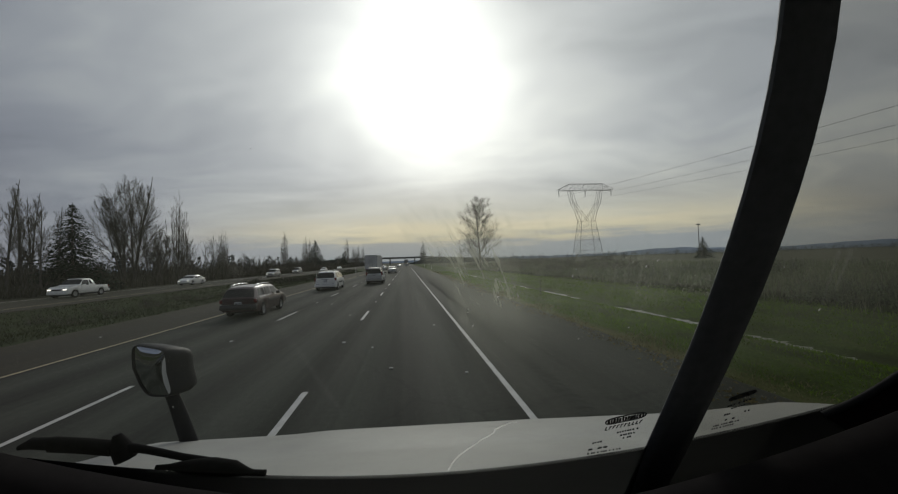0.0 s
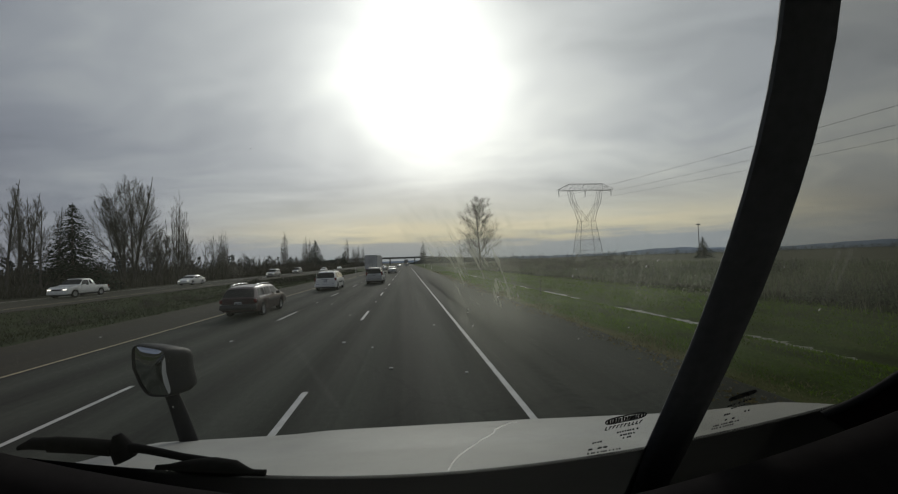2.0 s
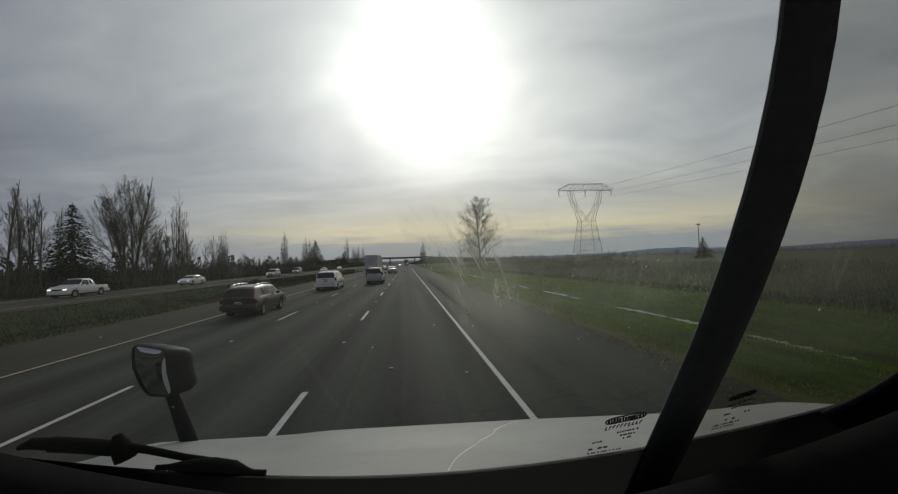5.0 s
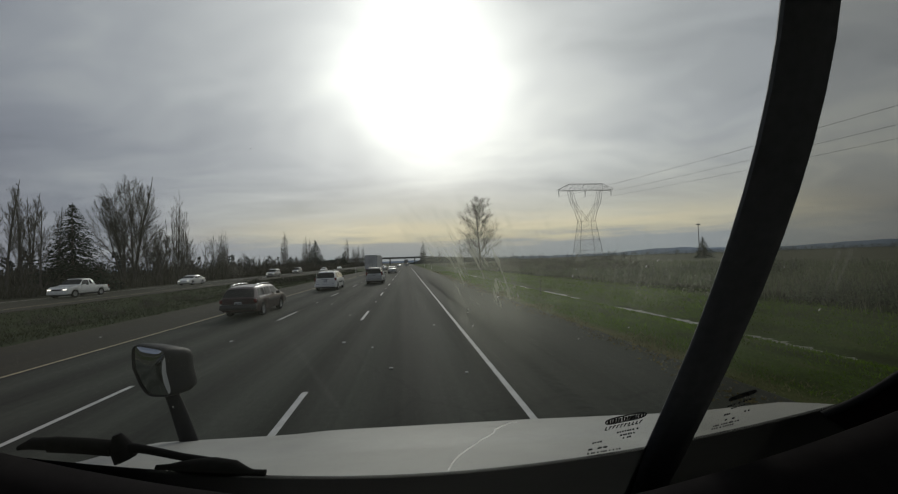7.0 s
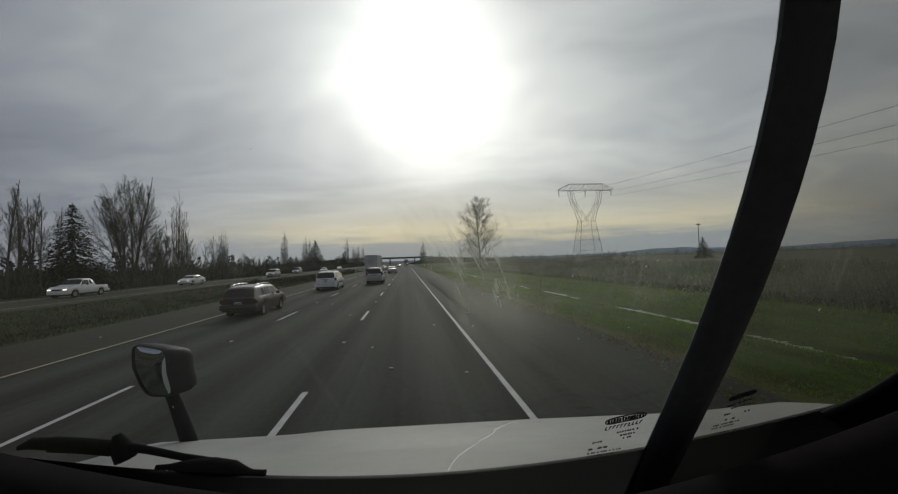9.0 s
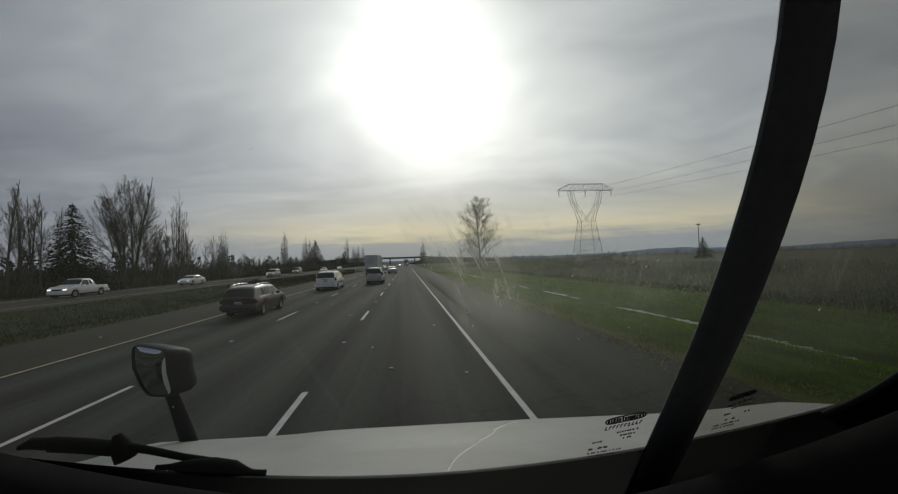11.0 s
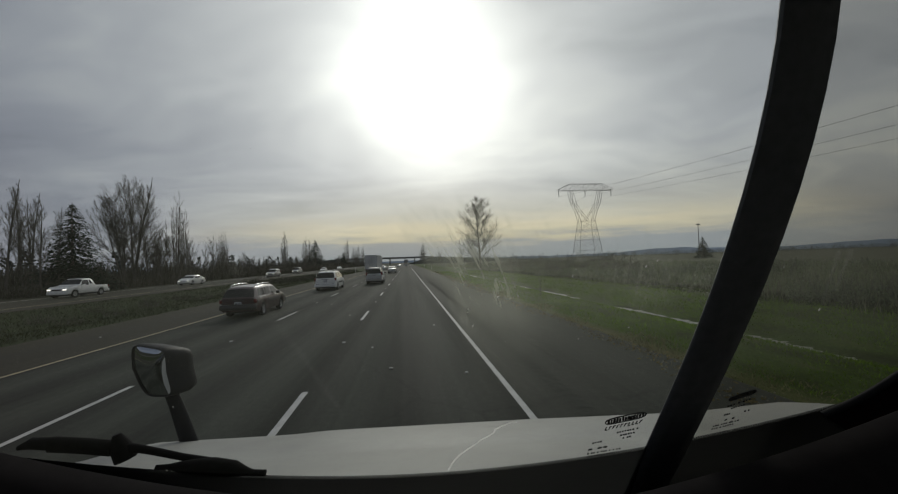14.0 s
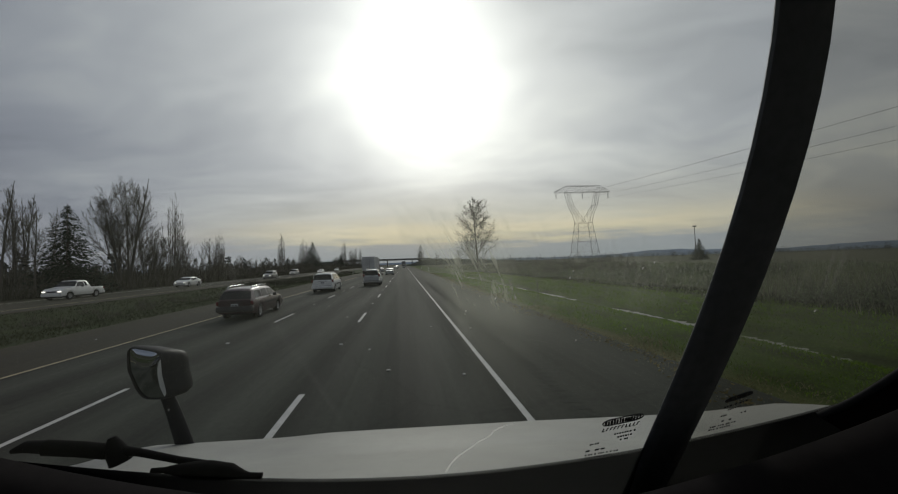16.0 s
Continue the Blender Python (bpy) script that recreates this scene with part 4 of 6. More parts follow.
    if "brake_lamp" in extras:
        part("high_brake_lamp", box((0.24, 0.03, 0.03), (0, rear[1] - 0.02, s.top(rear[1]) - 0.03), 0.006), TAIL_RED, car, "red high-level brake lamp")
    if "wiper" in extras:
        y0, y1 = rear[0] + 0.02, rear[0] + 0.07
        part("rear_wiper", tube([(0.0, y0 - 0.03, s.top(y0) + 0.03), (-0.30, y1 - 0.03, s.top(y1) + 0.03)], 0.010, 5), TRIM, car, "thin rear wiper")
    if "exhaust" in extras:
        smooth(part("exhaust", tube([(-W * 0.28, 0.3, 0.27), (-W * 0.28, -0.06, 0.26)], 0.035, 10), CHROME, car, "exhaust pipe"), 50)
    if "spoiler" in extras:
        y = rear[1] + 0.03
        smooth(part("spoiler", box((W * 0.66, 0.26, 0.05), (0, y, s.top(y) + 0.02), 0.02), colour, car, "roof-edge spoiler"), 50)
    return car


SILVER, GOLD_SILVER = paint("silver_paint", (0.40, 0.41, 0.41), 0.45), paint("grey_cladding", (0.34, 0.34, 0.33), 0.3, 0.4)
WHITE_CAR, MAROON, BLACK_CAR = paint("white_paint", (0.72, 0.72, 0.70)), paint("maroon_paint", (0.034, 0.010, 0.013), 0.2), material("black_paint", (0.007, 0.007, 0.008), 0.30, grain=0.05, size=25, stains=0.1, spec=0.3, coat=0.12)
DARK_LOWER = paint("dark_grey_cladding", (0.03, 0.027, 0.027), 0.0, 0.5)

SUV = Shape(4.78, 1.88, [(-0.2, 0.98), (0, 1.0), (0.05, 1.08), (0.26, 1.70), (0.40, 1.79), (1.2, 1.83), (2.4, 1.82), (2.85, 1.75), (3.5, 1.16), (4.4, 1.03), (4.7, 0.86), (4.78, 0.7), (5, 0.6)], 1.12, (0.98, 3.75), 0.375, 0.36)
VAN = Shape(5.10, 1.98, [(-0.2, 0.98), (0, 1.0), (0.04, 1.06), (0.34, 1.62), (0.55, 1.71), (1.8, 1.76), (3.0, 1.70), (3.35, 1.60), (4.25, 1.08), (4.9, 0.86), (5.10, 0.62), (5.3, 0.5)], 1.04, (1.0, 4.05), 0.335, 0.27)
WAGON = Shape(4.70, 1.69, [(-0.2, 0.84), (0, 0.86), (0.04, 0.92), (0.30, 1.33), (0.48, 1.41), (1.6, 1.46), (2.6, 1.43), (2.85, 1.38), (3.5, 0.97), (4.4, 0.80), (4.64, 0.66), (4.7, 0.5), (4.9, 0.4)], 0.90, (0.95, 3.62), 0.305, 0.24)
SEDAN = Shape(4.80, 1.82, [(-0.2, 0.9), (0, 0.94), (0.1, 1.0), (0.55, 1.04), (1.25, 1.35), (1.7, 1.44), (2.5, 1.45), (2.95, 1.36), (3.75, 0.97), (4.55, 0.80), (4.75, 0.66), (4.8, 0.55), (5, 0.4)], 0.94, (1.02, 3.80), 0.325, 0.24)
PICKUP = Shape(5.40, 1.95, [(-0.2, 1.02), (0, 1.05), (1.95, 1.06), (2.05, 1.68), (2.3, 1.80), (3.3, 1.80), (4.0, 1.16), (5.1, 1.05), (5.32, 0.9), (5.4, 0.7), (5.6, 0.6)], 1.14, (1.15, 4.45), 0.37, 0.38)

suv = build_car("suv", "silver four-wheel-drive estate with roof rails and grey arches", "car", SUV, SILVER,
                [((0.42, 1.05), (0.50, 1.05)), ((1.13, 2.02), (1.13, 2.02)), ((2.10, 3.30), (2.10, 2.98))], (0.07, 0.27, 5.05), (2.92, 3.46), (0.02, 0.22, 0.98, 1.36),
                ("rails", "chrome", "boards", "flares", "dark_mirrors", "spoiler", "brake_lamp", "wiper"), lower=GOLD_SILVER)
suv.matrix_world = pose(-3.6, 45.0, 0)
minivan = build_car("minivan", "white minivan with dark rear glass and clean bumpers", "car", VAN, WHITE_CAR,
                    [((0.55, 1.75), (0.72, 1.75)), ((1.83, 2.75), (1.83, 2.75)), ((2.83, 4.05), (2.83, 3.55))], (0.06, 0.36, 5.05), (3.42, 4.18), (0.0, 0.2, 0.88, 1.14), ("strip", "exhaust", "rails", "dark_mirrors", "brake_lamp", "wiper"))
minivan.matrix_world = pose(-7.3, 37.0, 0)
wagon = build_car("estate_car", "dark maroon estate car with roof rails", "car", WAGON, MAROON,
                  [((0.42, 1.25), (0.58, 1.25)), ((1.32, 2.12), (1.32, 2.05)), ((2.20, 3.30), (2.13, 2.95))], (0.05, 0.30, 5.05), (2.90, 3.45), (0.0, 0.14, 0.68, 0.86), ("strip", "rails", "chrome", "dark_mirrors", "exhaust"), lower=DARK_LOWER)
wagon.matrix_world = pose(-7.75, 19.4, 0)
sedan = build_car("sedan", "glossy black sedan with bright window surrounds", "car", SEDAN, BLACK_CAR,
                  [((0.92, 1.35), (1.34, 1.50)), ((1.42, 2.32), (1.56, 2.28)), ((2.40, 3.55), (2.35, 3.05))], (0.62, 1.22), (3.02, 3.70), (0.0, 0.14, 0.72, 0.90), ("bright_frame", "chrome"))
sedan.matrix_world = pose(-4.25, -9.0, 0)
far_sedan = build_car("sedan", "silver sedan driving well ahead", "car", SEDAN, SILVER,
                      [((0.92, 1.35), (1.34, 1.50)), ((1.42, 2.32), (1.56, 2.28)), ((2.40, 3.55), (2.35, 3.05))], (0.62, 1.22), (3.02, 3.70), (0.0, 0.14, 0.72, 0.90), ("dark_mirrors",))
far_sedan.matrix_world = pose(-3.2, 88, 0)
oncoming = build_car("sedan", "white sedan with lit headlamps on the opposite carriageway", "car", SEDAN, WHITE_CAR,
                     [((0.92, 1.35), (1.34, 1.50)), ((1.42, 2.32), (1.56, 2.28)), ((2.40, 3.55), (2.35, 3.05))], (0.62, 1.22), (3.02, 3.70), (0.0, 0.14, 0.72, 0.90), ("dark_mirrors",), lit=True, group="oncoming traffic")
oncoming.matrix_world = pose(-32.9, 68, 0, 0, 0, 180)
pickup = build_car("pickup", "white pickup with an open bed on the opposite carriageway", "car", PICKUP, WHITE_CAR,
                   [((2.25, 2.62), (2.38, 2.62)), ((2.70, 3.85), (2.70, 3.45))], (1.99, 2.12), (3.38, 3.92), (0.0, 0.12, 0.82, 1.02), ("dark_mirrors",), lit=True, group="oncoming traffic")
pickup.matrix_world = pose(-32.9, 47, 0, 0, 0, 180)
oncoming_suv = build_car("suv", "pale grey four-wheel-drive car on the opposite carriageway", "car", SUV, GOLD_SILVER,
                         [((0.42, 1.05), (0.50, 1.05)), ((1.13, 2.02), (1.13, 2.02)), ((2.10, 3.30), (2.10, 2.98))], (0.07, 0.27, 5.05), (2.92, 3.46), (0.02, 0.22, 0.98, 1.36), ("dark_mirrors", "rails"), lit=True, group="oncoming traffic")
oncoming_suv.matrix_world = pose(-29.4, 95, 0, 0, 0, 180)
copy_thing(oncoming, pose(-29.5, 150, 0, 0, 0, 180))
copy_thing(oncoming, pose(-33.0, 205, 0, 0, 0, 180))
copy_thing(oncoming_suv, pose(-32.9, 128, 0, 0, 0, 180))
copy_thing(far_sedan, pose(-7.3, 128, 0))
copy_thing(far_sedan, pose(-3.6, 190, 0))
copy_thing(minivan, pose(-0.3, 230, 0))


def build_trailer_lorry(name, label, y, x, paint_body, cab_paint, length=15.5, height=4.05):
    """A lorry with a long box trailer, seen from behind."""
    t = thing(name, label, "lorry", "traffic on the motorway", at=pose(x, y, 0))
    w = 2.55
    part("box_body", box((w, length, height - 1.15), (0, length / 2, 1.15 + (height - 1.15) / 2), 0.03), paint_body, t, "pale ribbed box body")
    for s in (-1, 1):
        d = part("rear_door", box((w / 2 - 0.06, 0.05, height - 1.40), (s * (w / 4), -0.025, 1.22 + (height - 1.4) / 2), 0.01), paint_body, t, "pale rear door")
        for z in (1.6, 2.3, 3.0, 3.7):
            part("hinge", box((0.16, 0.03, 0.07), (s * (w / 2 - 0.12), -0.06, z), 0.008), TRIM, d)
        part("lock_bar", tube([(s * 0.22, -0.075, 1.25), (s * 0.22, -0.075, height - 0.2)], 0.018, 6), CHROME, d, "steel lock bar")
        part("tail_lamp", box((0.30, 0.05, 0.10), (s * (w / 2 - 0.25), -0.03, 1.08), 0.015), TAIL_RED, t, "red tail lamp")
        part("mud_flap", box((0.6, 0.02, 0.62), (s * 0.9, 1.15, 0.58), 0.005), BLACK_RUBBER, t, "black mud flap")
        for i in range(12):
            part("side_rib", box((0.03, 0.06, height - 1.4), (s * (w / 2 + 0.012), 0.8 + i * (length - 1.4) / 11, 1.25 + (height - 1.4) / 2), 0.008), paint_body, t)
        for yy in (1.9, 3.15, length + 0.9, length + 2.2):
            wheel(t, s * 1.0, yy, 0.51, 0.5, s)
        wheel(t, s * 1.05, length + 5.0, 0.51, 0.3, s)
    part("frame", box((w - 0.1, 0.14, 0.18), (0, 0.02, 1.08), 0.02), TRIM, t, "dark rear frame")
    bm = box((w - 0.3, 0.1, 0.12), (0, 0.05, 0.56), 0.02)
    for s in (-1, 1):
        box((0.08, 0.08, 0.5), (s * 0.6, 0.08, 0.80), 0.01, bm)
    part("underrun_bar", bm, TRIM, t, "dark underrun bar")
    part("chassis", box((0.9, length + 5, 0.3), (0, length / 2 + 2.6, 0.95), 0.03), TRIM, t)
    bm = box((2.35, 2.4, 2.7), (0, length + 2.1, 2.2), 0.15)
    box((2.2, 2.0, 1.3), (0, length + 4.2, 1.35), 0.18, bm)
    smooth(part("tractor_cab", bm, cab_paint, t, "rust-coloured tractor cab"), 50)
    return t


TRAILER = material("pale_trailer_panel", (0.50, 0.50, 0.50), 0.5, grain=0.06, size=6, stains=0.3)
RUST = paint("rust_paint", (0.16, 0.05, 0.03))
build_trailer_lorry("trailer_lorry", "lorry with a long pale grey box trailer", 84, -7.3, TRAILER, RUST)
build_trailer_lorry("trailer_lorry", "distant lorry with a grey box trailer", 260, -0.2, material("grey_trailer_panel", (0.22, 0.22, 0.23), 0.5, grain=0.06, size=6, stains=0.3), RUST)


# ---- trees and undergrowth ----
BARK = material("grey_brown_bark", (0.095, 0.086, 0.074), 0.9, grain=0.35, size=12, bump=0.004, spec=0.1)
TWIG = material("bare_twigs", (0.112, 0.102, 0.088), 0.95, grain=0.2, size=3, spec=0.05, island=0.3)
THICKET = material("brown_thicket", (0.075, 0.070, 0.046), 0.95, grain=0.3, size=3, spec=0.05, island=0.45)
FIELD_TWIG = material("pale_field_twigs", (0.150, 0.160, 0.120), 0.95, grain=0.2, size=3, spec=0.05, island=0.4)
FIELD_THICKET = material("olive_field_brush", (0.150, 0.178, 0.105), 0.95, grain=0.3, size=3, spec=0.05, island=0.45)
FIR_GREEN = material("dark_fir_needles", (0.020, 0.032, 0.020), 0.9, grain=0.3, size=4, spec=0.1, island=0.4)
SHRUB_GREEN = material("dull_shrub_leaves", (0.028, 0.034, 0.016), 0.9, grain=0.3, size=4, spec=0.1, island=0.45)


def stem(path, r0, r1, sides):
    n = len(path) - 1
    return tube(path, [r0 + (r1 - r0) * i / n for i in range(n + 1)], sides)


def bent_path(rnd, start, way, length, steps, wander, lift):
    p, d, out = Vector(start), Vector(way).normalized(), [Vector(start)]
    for _ in range(steps):
        d = (d + Vector((rnd.gauss(0, wander), rnd.gauss(0, wander), rnd.gauss(0, wander) + lift))).normalized()
        p = p + d * (length / steps)
        out.append(p.copy())
    return out


def grow(rnd, path, r0, level, rules, out, bound=None, fine=0.008):
    """Branches off a stem, each with its own twigs; rules: per level count, span, length, angle, lift, wander. The last level is fine slivers."""
    if level >= len(rules):
        return
    count, (lo, hi), length, angle, lift, wander = rules[level]
    n = len(path) - 1
    total = sum((path[i + 1] - path[i]).length for i in range(n))
    last = level == len(rules) - 1
    v, f = [], []
    for k in range(count):
        t = lo + (hi - lo) * (k + rnd.random()) / count
        q = t * n
        i = min(int(q), n - 1)
        p = path[i].lerp(path[i + 1], q - i)
        d = (path[i + 1] - path[i]).normalized()
        side = d.cross(Vector((0, 0, 1)) if abs(d.z) < 0.95 else Vector((1, 0, 0))).normalized()
        side = Matrix.Rotation(rnd.uniform(0, 2 * math.pi), 3, d) @ side
        a = radians(angle * rnd.uniform(0.7, 1.3))
        way = d * math.cos(a) + side * math.sin(a)
        ln = total * length * rnd.uniform(0.6, 1.25) * (1.15 - 0.65 * t)
        if bound:
            # branches stop at the crown's rounded outline
            if bound(p) > 1.0:
                continue
            while ln > 0.15 and bound(p + (way + Vector((0, 0, lift * 2))).normalized() * ln) > 1.0:
                ln *= 0.8
        if last:
            tip = p + (way + Vector((0, 0, lift * 2))).normalized() * ln
            w = way.cross(Vector((rnd.gauss(0, 1), rnd.gauss(0, 1), rnd.gauss(0, 1)))).normalized() * fine
            m = len(v)
            mid = p.lerp(tip, 0.55) + w * rnd.uniform(-6, 6)
            v += [p - w, p + w, mid + w * 0.8, mid - w * 0.8, tip]
            f += [(m, m + 1, m + 2, m + 3), (m + 3, m + 2, m + 4)]
            continue
        steps = 5 if level == 0 else 3
        r = max(r0 * (1 - 0.8 * t) * (0.38 if level == 0 else 0.42), 0.013)
        br = bent_path(rnd, p, way, ln, steps, wander, lift)
        out.append(stem(br, r, max(r * 0.25, 0.008), 4 if level == 0 else 3))
        grow(rnd, br, r, level + 1, rules, out, bound, fine)
    if v:
        out.append((v, f))


def bare_tree(name, label, seed, height, girth, rules, stems=1, spread=0.12, category="tree", group="bare roadside trees", fork=0.0, spire=False, crown_size=None, fine=0.008):
    """A leafless tree: tapering trunk or trunks, limbs, branches and twigs."""
    rnd = random.Random(seed)
    t = thing(name, label, category, group)
    trunks, crown = [], []
    bound = None
    if crown_size:
        wide, low = crown_size

        def bound(p):
            """Over 1 outside an egg from low to the top, lumpy round its girth."""
            mid, half = height * (1 + low) / 2, height * (1.02 - low) / 2
            lump = 1 + 0.12 * math.sin(3 * math.atan2(p.y, p.x) + seed) + 0.06 * math.sin(p.z * 1.7 + seed)
            return math.hypot(p.x, p.y) ** 2 / (wide * height * lump) ** 2 + ((p.z - mid) / half) ** 2
    for k in range(stems):
        base = Vector((rnd.uniform(-1, 1), rnd.uniform(-1, 1), 0)) * (0.0 if stems == 1 else 0.09 * height * fork + 0.5)
        lean = Vector((rnd.gauss(0, spread), rnd.gauss(0, spread), 1)) + base * 0.05
        h = height * (1 if k == 0 else (rnd.uniform(0.62, 0.96) if stems < 9 else rnd.uniform(0.42, 0.95)))
        path = bent_path(rnd, base - Vector((0, 0, 0.5)), lean, h + 0.5, 9, 0.022, 0.05)
        if spire:
            base = Vector((math.cos(2.4 * k), math.sin(2.4 * k), 0)) * 0.088 * height * math.sqrt(k / stems)
            lean = Vector((rnd.gauss(0, 0.012), rnd.gauss(0, 0.012), 1)) + base * 0.012
            h = height * (1 - 0.55 * (k / stems) ** 0.9) * rnd.uniform(0.9, 1.05)
            path = bent_path(rnd, base - Vector((0, 0, 0.5)), lean, h + 0.5, 9, 0.016, 0.05)
        r = girth * (1 if k == 0 else rnd.uniform(0.6, 0.9))
        trunks.append(stem(path, r, 0.025, 7))
        grow(rnd, path, r, 0, rules, crown, bound, fine)
    smooth(part("trunk", join(trunks), BARK, t, "grey-brown trunk"), 60)
    part("crown", join(crown), TWIG, t, "leafless crown of fine twigs")
    return t


COTTONWOOD = [(22, (0.20, 0.97), 0.50, 36, 0.12, 0.04), (13, (0.14, 1.0), 0.44, 30, 0.10, 0.05), (18, (0.08, 1.0), 0.46, 28, 0.07, 0.08)]
POPLAR = [(14, (0.05, 0.97), 0.17, 26, 0.14, 0.04), (6, (0.08, 1.0), 0.42, 22, 0.10, 0.07), (7, (0.05, 1.0), 0.5, 24, 0.10, 0.12)]
SMALL_CROWN = [(18, (0.20, 0.97), 0.42, 38, 0.12, 0.05), (16, (0.10, 1.0), 0.46, 32, 0.09, 0.08)]
FAR_POPLAR = [(12, (0.05, 0.97), 0.17, 26, 0.14, 0.04), (12, (0.08, 1.0), 0.5, 24, 0.10, 0.1)]
SLENDER = [(20, (0.26, 0.97), 0.30, 28, 0.12, 0.04), (9, (0.14, 1.0), 0.46, 28, 0.10, 0.06), (11, (0.05, 1.0), 0.52, 26, 0.07, 0.08)]
SPREADING = [(20, (0.12, 0.95), 0.52, 40, 0.10, 0.06), (10, (0.12, 1.0), 0.48, 34, 0.08, 0.08), (11, (0.05, 1.0), 0.52, 30, 0.06, 0.10)]


def leaf_cloud(rnd, count, inside, size):
    """Many small tilted leaf sprays; inside gives a random place."""
    v, f = [], []
    for _ in range(count):
        c = Vector(inside())
        a = Vector((rnd.gauss(0, 1), rnd.gauss(0, 1), rnd.gauss(0, 1))).normalized()
        b = a.orthogonal().normalized()
        s = size * rnd.uniform(0.5, 1.4)
        k = len(v)
        v += [c - a * s, c + b * s * 0.45, c + a * s, c - b * s * 0.45 + a * s * 0.2]
        f.append((k, k + 1, k + 2, k + 3))
    return v, f


def shrub(name, label, seed, radius, height, mat, leaves=900, stalks=70, category="bush", group="roadside thicket", spray=0.08, twigs=None):
    """A dense low thicket: bent stalks fanning up with fine twigs and small dead leaves."""
    rnd = random.Random(seed)
    t = thing(name, label, category, group)
    out = []
    for _ in range(stalks):
        a, q = rnd.uniform(0, 2 * math.pi), math.sqrt(rnd.random())
        base = Vector((math.cos(a), math.sin(a), 0)) * radius * q * 0.9
        way = Vector((math.cos(a) * 0.35 * q + rnd.gauss(0, 0.15), math.sin(a) * 0.35 * q + rnd.gauss(0, 0.15), 1))
        path = bent_path(rnd, base - Vector((0, 0, 0.2)), way, height * rnd.uniform(0.6, 1.2) * (1.1 - 0.35 * q), 4, 0.10, 0.0)
        out.append(stem(path, 0.022, 0.008, 3))
        grow(rnd, path, 0.022, 0, [(12, (0.12, 1.0), 0.38, 36, 0.10, 0.15)], out)
    part("stalks", join(out), twigs or TWIG, t, "bare brown stalks")

    def place():
        a, q = rnd.uniform(0, 2 * math.pi), math.sqrt(rnd.random())
        lump = 0.72 + 0.28 * math.sin(3 * a + seed) * math.cos(5 * q + seed)
        return (math.cos(a) * radius * q, math.sin(a) * radius * q, height * 0.74 * lump * (1 - 0.5 * q * q) * rnd.random() ** 0.8)
    part("leaves", leaf_cloud(rnd, leaves, place, spray), mat, t, "dense dull leaves")
    return t


def fir(name, label, seed, height, radius, group="evergreens"):
    """A conical evergreen: whorls of drooping boughs with needle sprays."""
    rnd = random.Random(seed)
    t = thing(name, label, "tree", group)
    part("trunk", stem([Vector((0, 0, -0.4)), Vector((0, 0, height * 0.5)), Vector((0, 0, height))], height * 0.022, 0.03, 7), BARK, t, "straight brown trunk")
    v, f = [], []
    levels = 32
    for i in range(levels):
        z = height * (0.05 + 0.94 * i / levels)
        reach = radius * (1 - i / levels) ** 0.8 * rnd.uniform(0.85, 1.12)
        for k in range(8 + int(30 * (1 - i / levels))):
            a = rnd.uniform(0, 2 * math.pi)
            ln = reach * rnd.uniform(0.7, 1.15) + 0.06
            for s in range(20):
                q = ((s + rnd.random()) / 20) ** 0.6
                c = Vector((math.cos(a) * ln * q, math.sin(a) * ln * q, z - 0.22 * ln * q + rnd.gauss(0, 0.12)))
                d = Vector((math.cos(a + rnd.gauss(0, 0.6)), math.sin(a + rnd.gauss(0, 0.6)), rnd.gauss(-0.25, 0.25))).normalized()
                b = d.cross(Vector((0, 0, 1))).normalized() * (0.17 + 0.024 * height * (1 - q * 0.5))
                d = d * (0.16 + 0.016 * height) * (1.0 - 0.65 * i / levels)
                b = b * (1.0 - 0.5 * i / levels)
                m = len(v)
                v += [c - d * 0.5, c + b * 0.5, c + d, c - b * 0.5]
                f.append((m, m + 1, m + 2, m + 3))
    part("crown", (v, f), FIR_GREEN, t, "dark green needle boughs")
    return t


def plant(ob, x, y, turn=0.0, scale=1.0):
    ob.scale = (scale, scale, scale)
    ob.matrix_world = pose(x, y, ground_height(x), 0, 0, turn) @ Matrix.Diagonal((scale, scale, scale, 1))
    return ob


def again(ob, x, y, turn, scale):
    c = copy_thing(ob, pose(x, y, ground_height(x), 0, 0, turn))
    c.scale = (scale, scale, scale)
    return c


# tall bare trees beyond the opposite carriageway
cottonwood = plant(bare_tree("cottonwood", "tall bare cottonwood with several upright stems and a rounded crown", 5, 17.2, 0.26, COTTONWOOD, 5, 0.13, fork=0.22, crown_size=(0.29, 0.14)), -41.8, 66, 40)
slender = plant(bare_tree("slender_tree", "slender bare tree standing in a close grove", 8, 13.0, 0.16, SLENDER, spread=0.03, crown_size=(0.15, 0.16)), -43.0, 48)
poplar = plant(bare_tree("poplar", "narrow bare poplar with upswept branches", 11, 22.0, 0.13, POPLAR, 22, spire=True, fine=0.011), -53, 100, 0, 0.92)
spreading = plant(bare_tree("bare_tree", "bare spreading tree with fine twigs", 14, 11.0, 0.22, SPREADING, crown_size=(0.42, 0.06)), -44, 140, 0, 0.55)
rnd = random.Random(41)
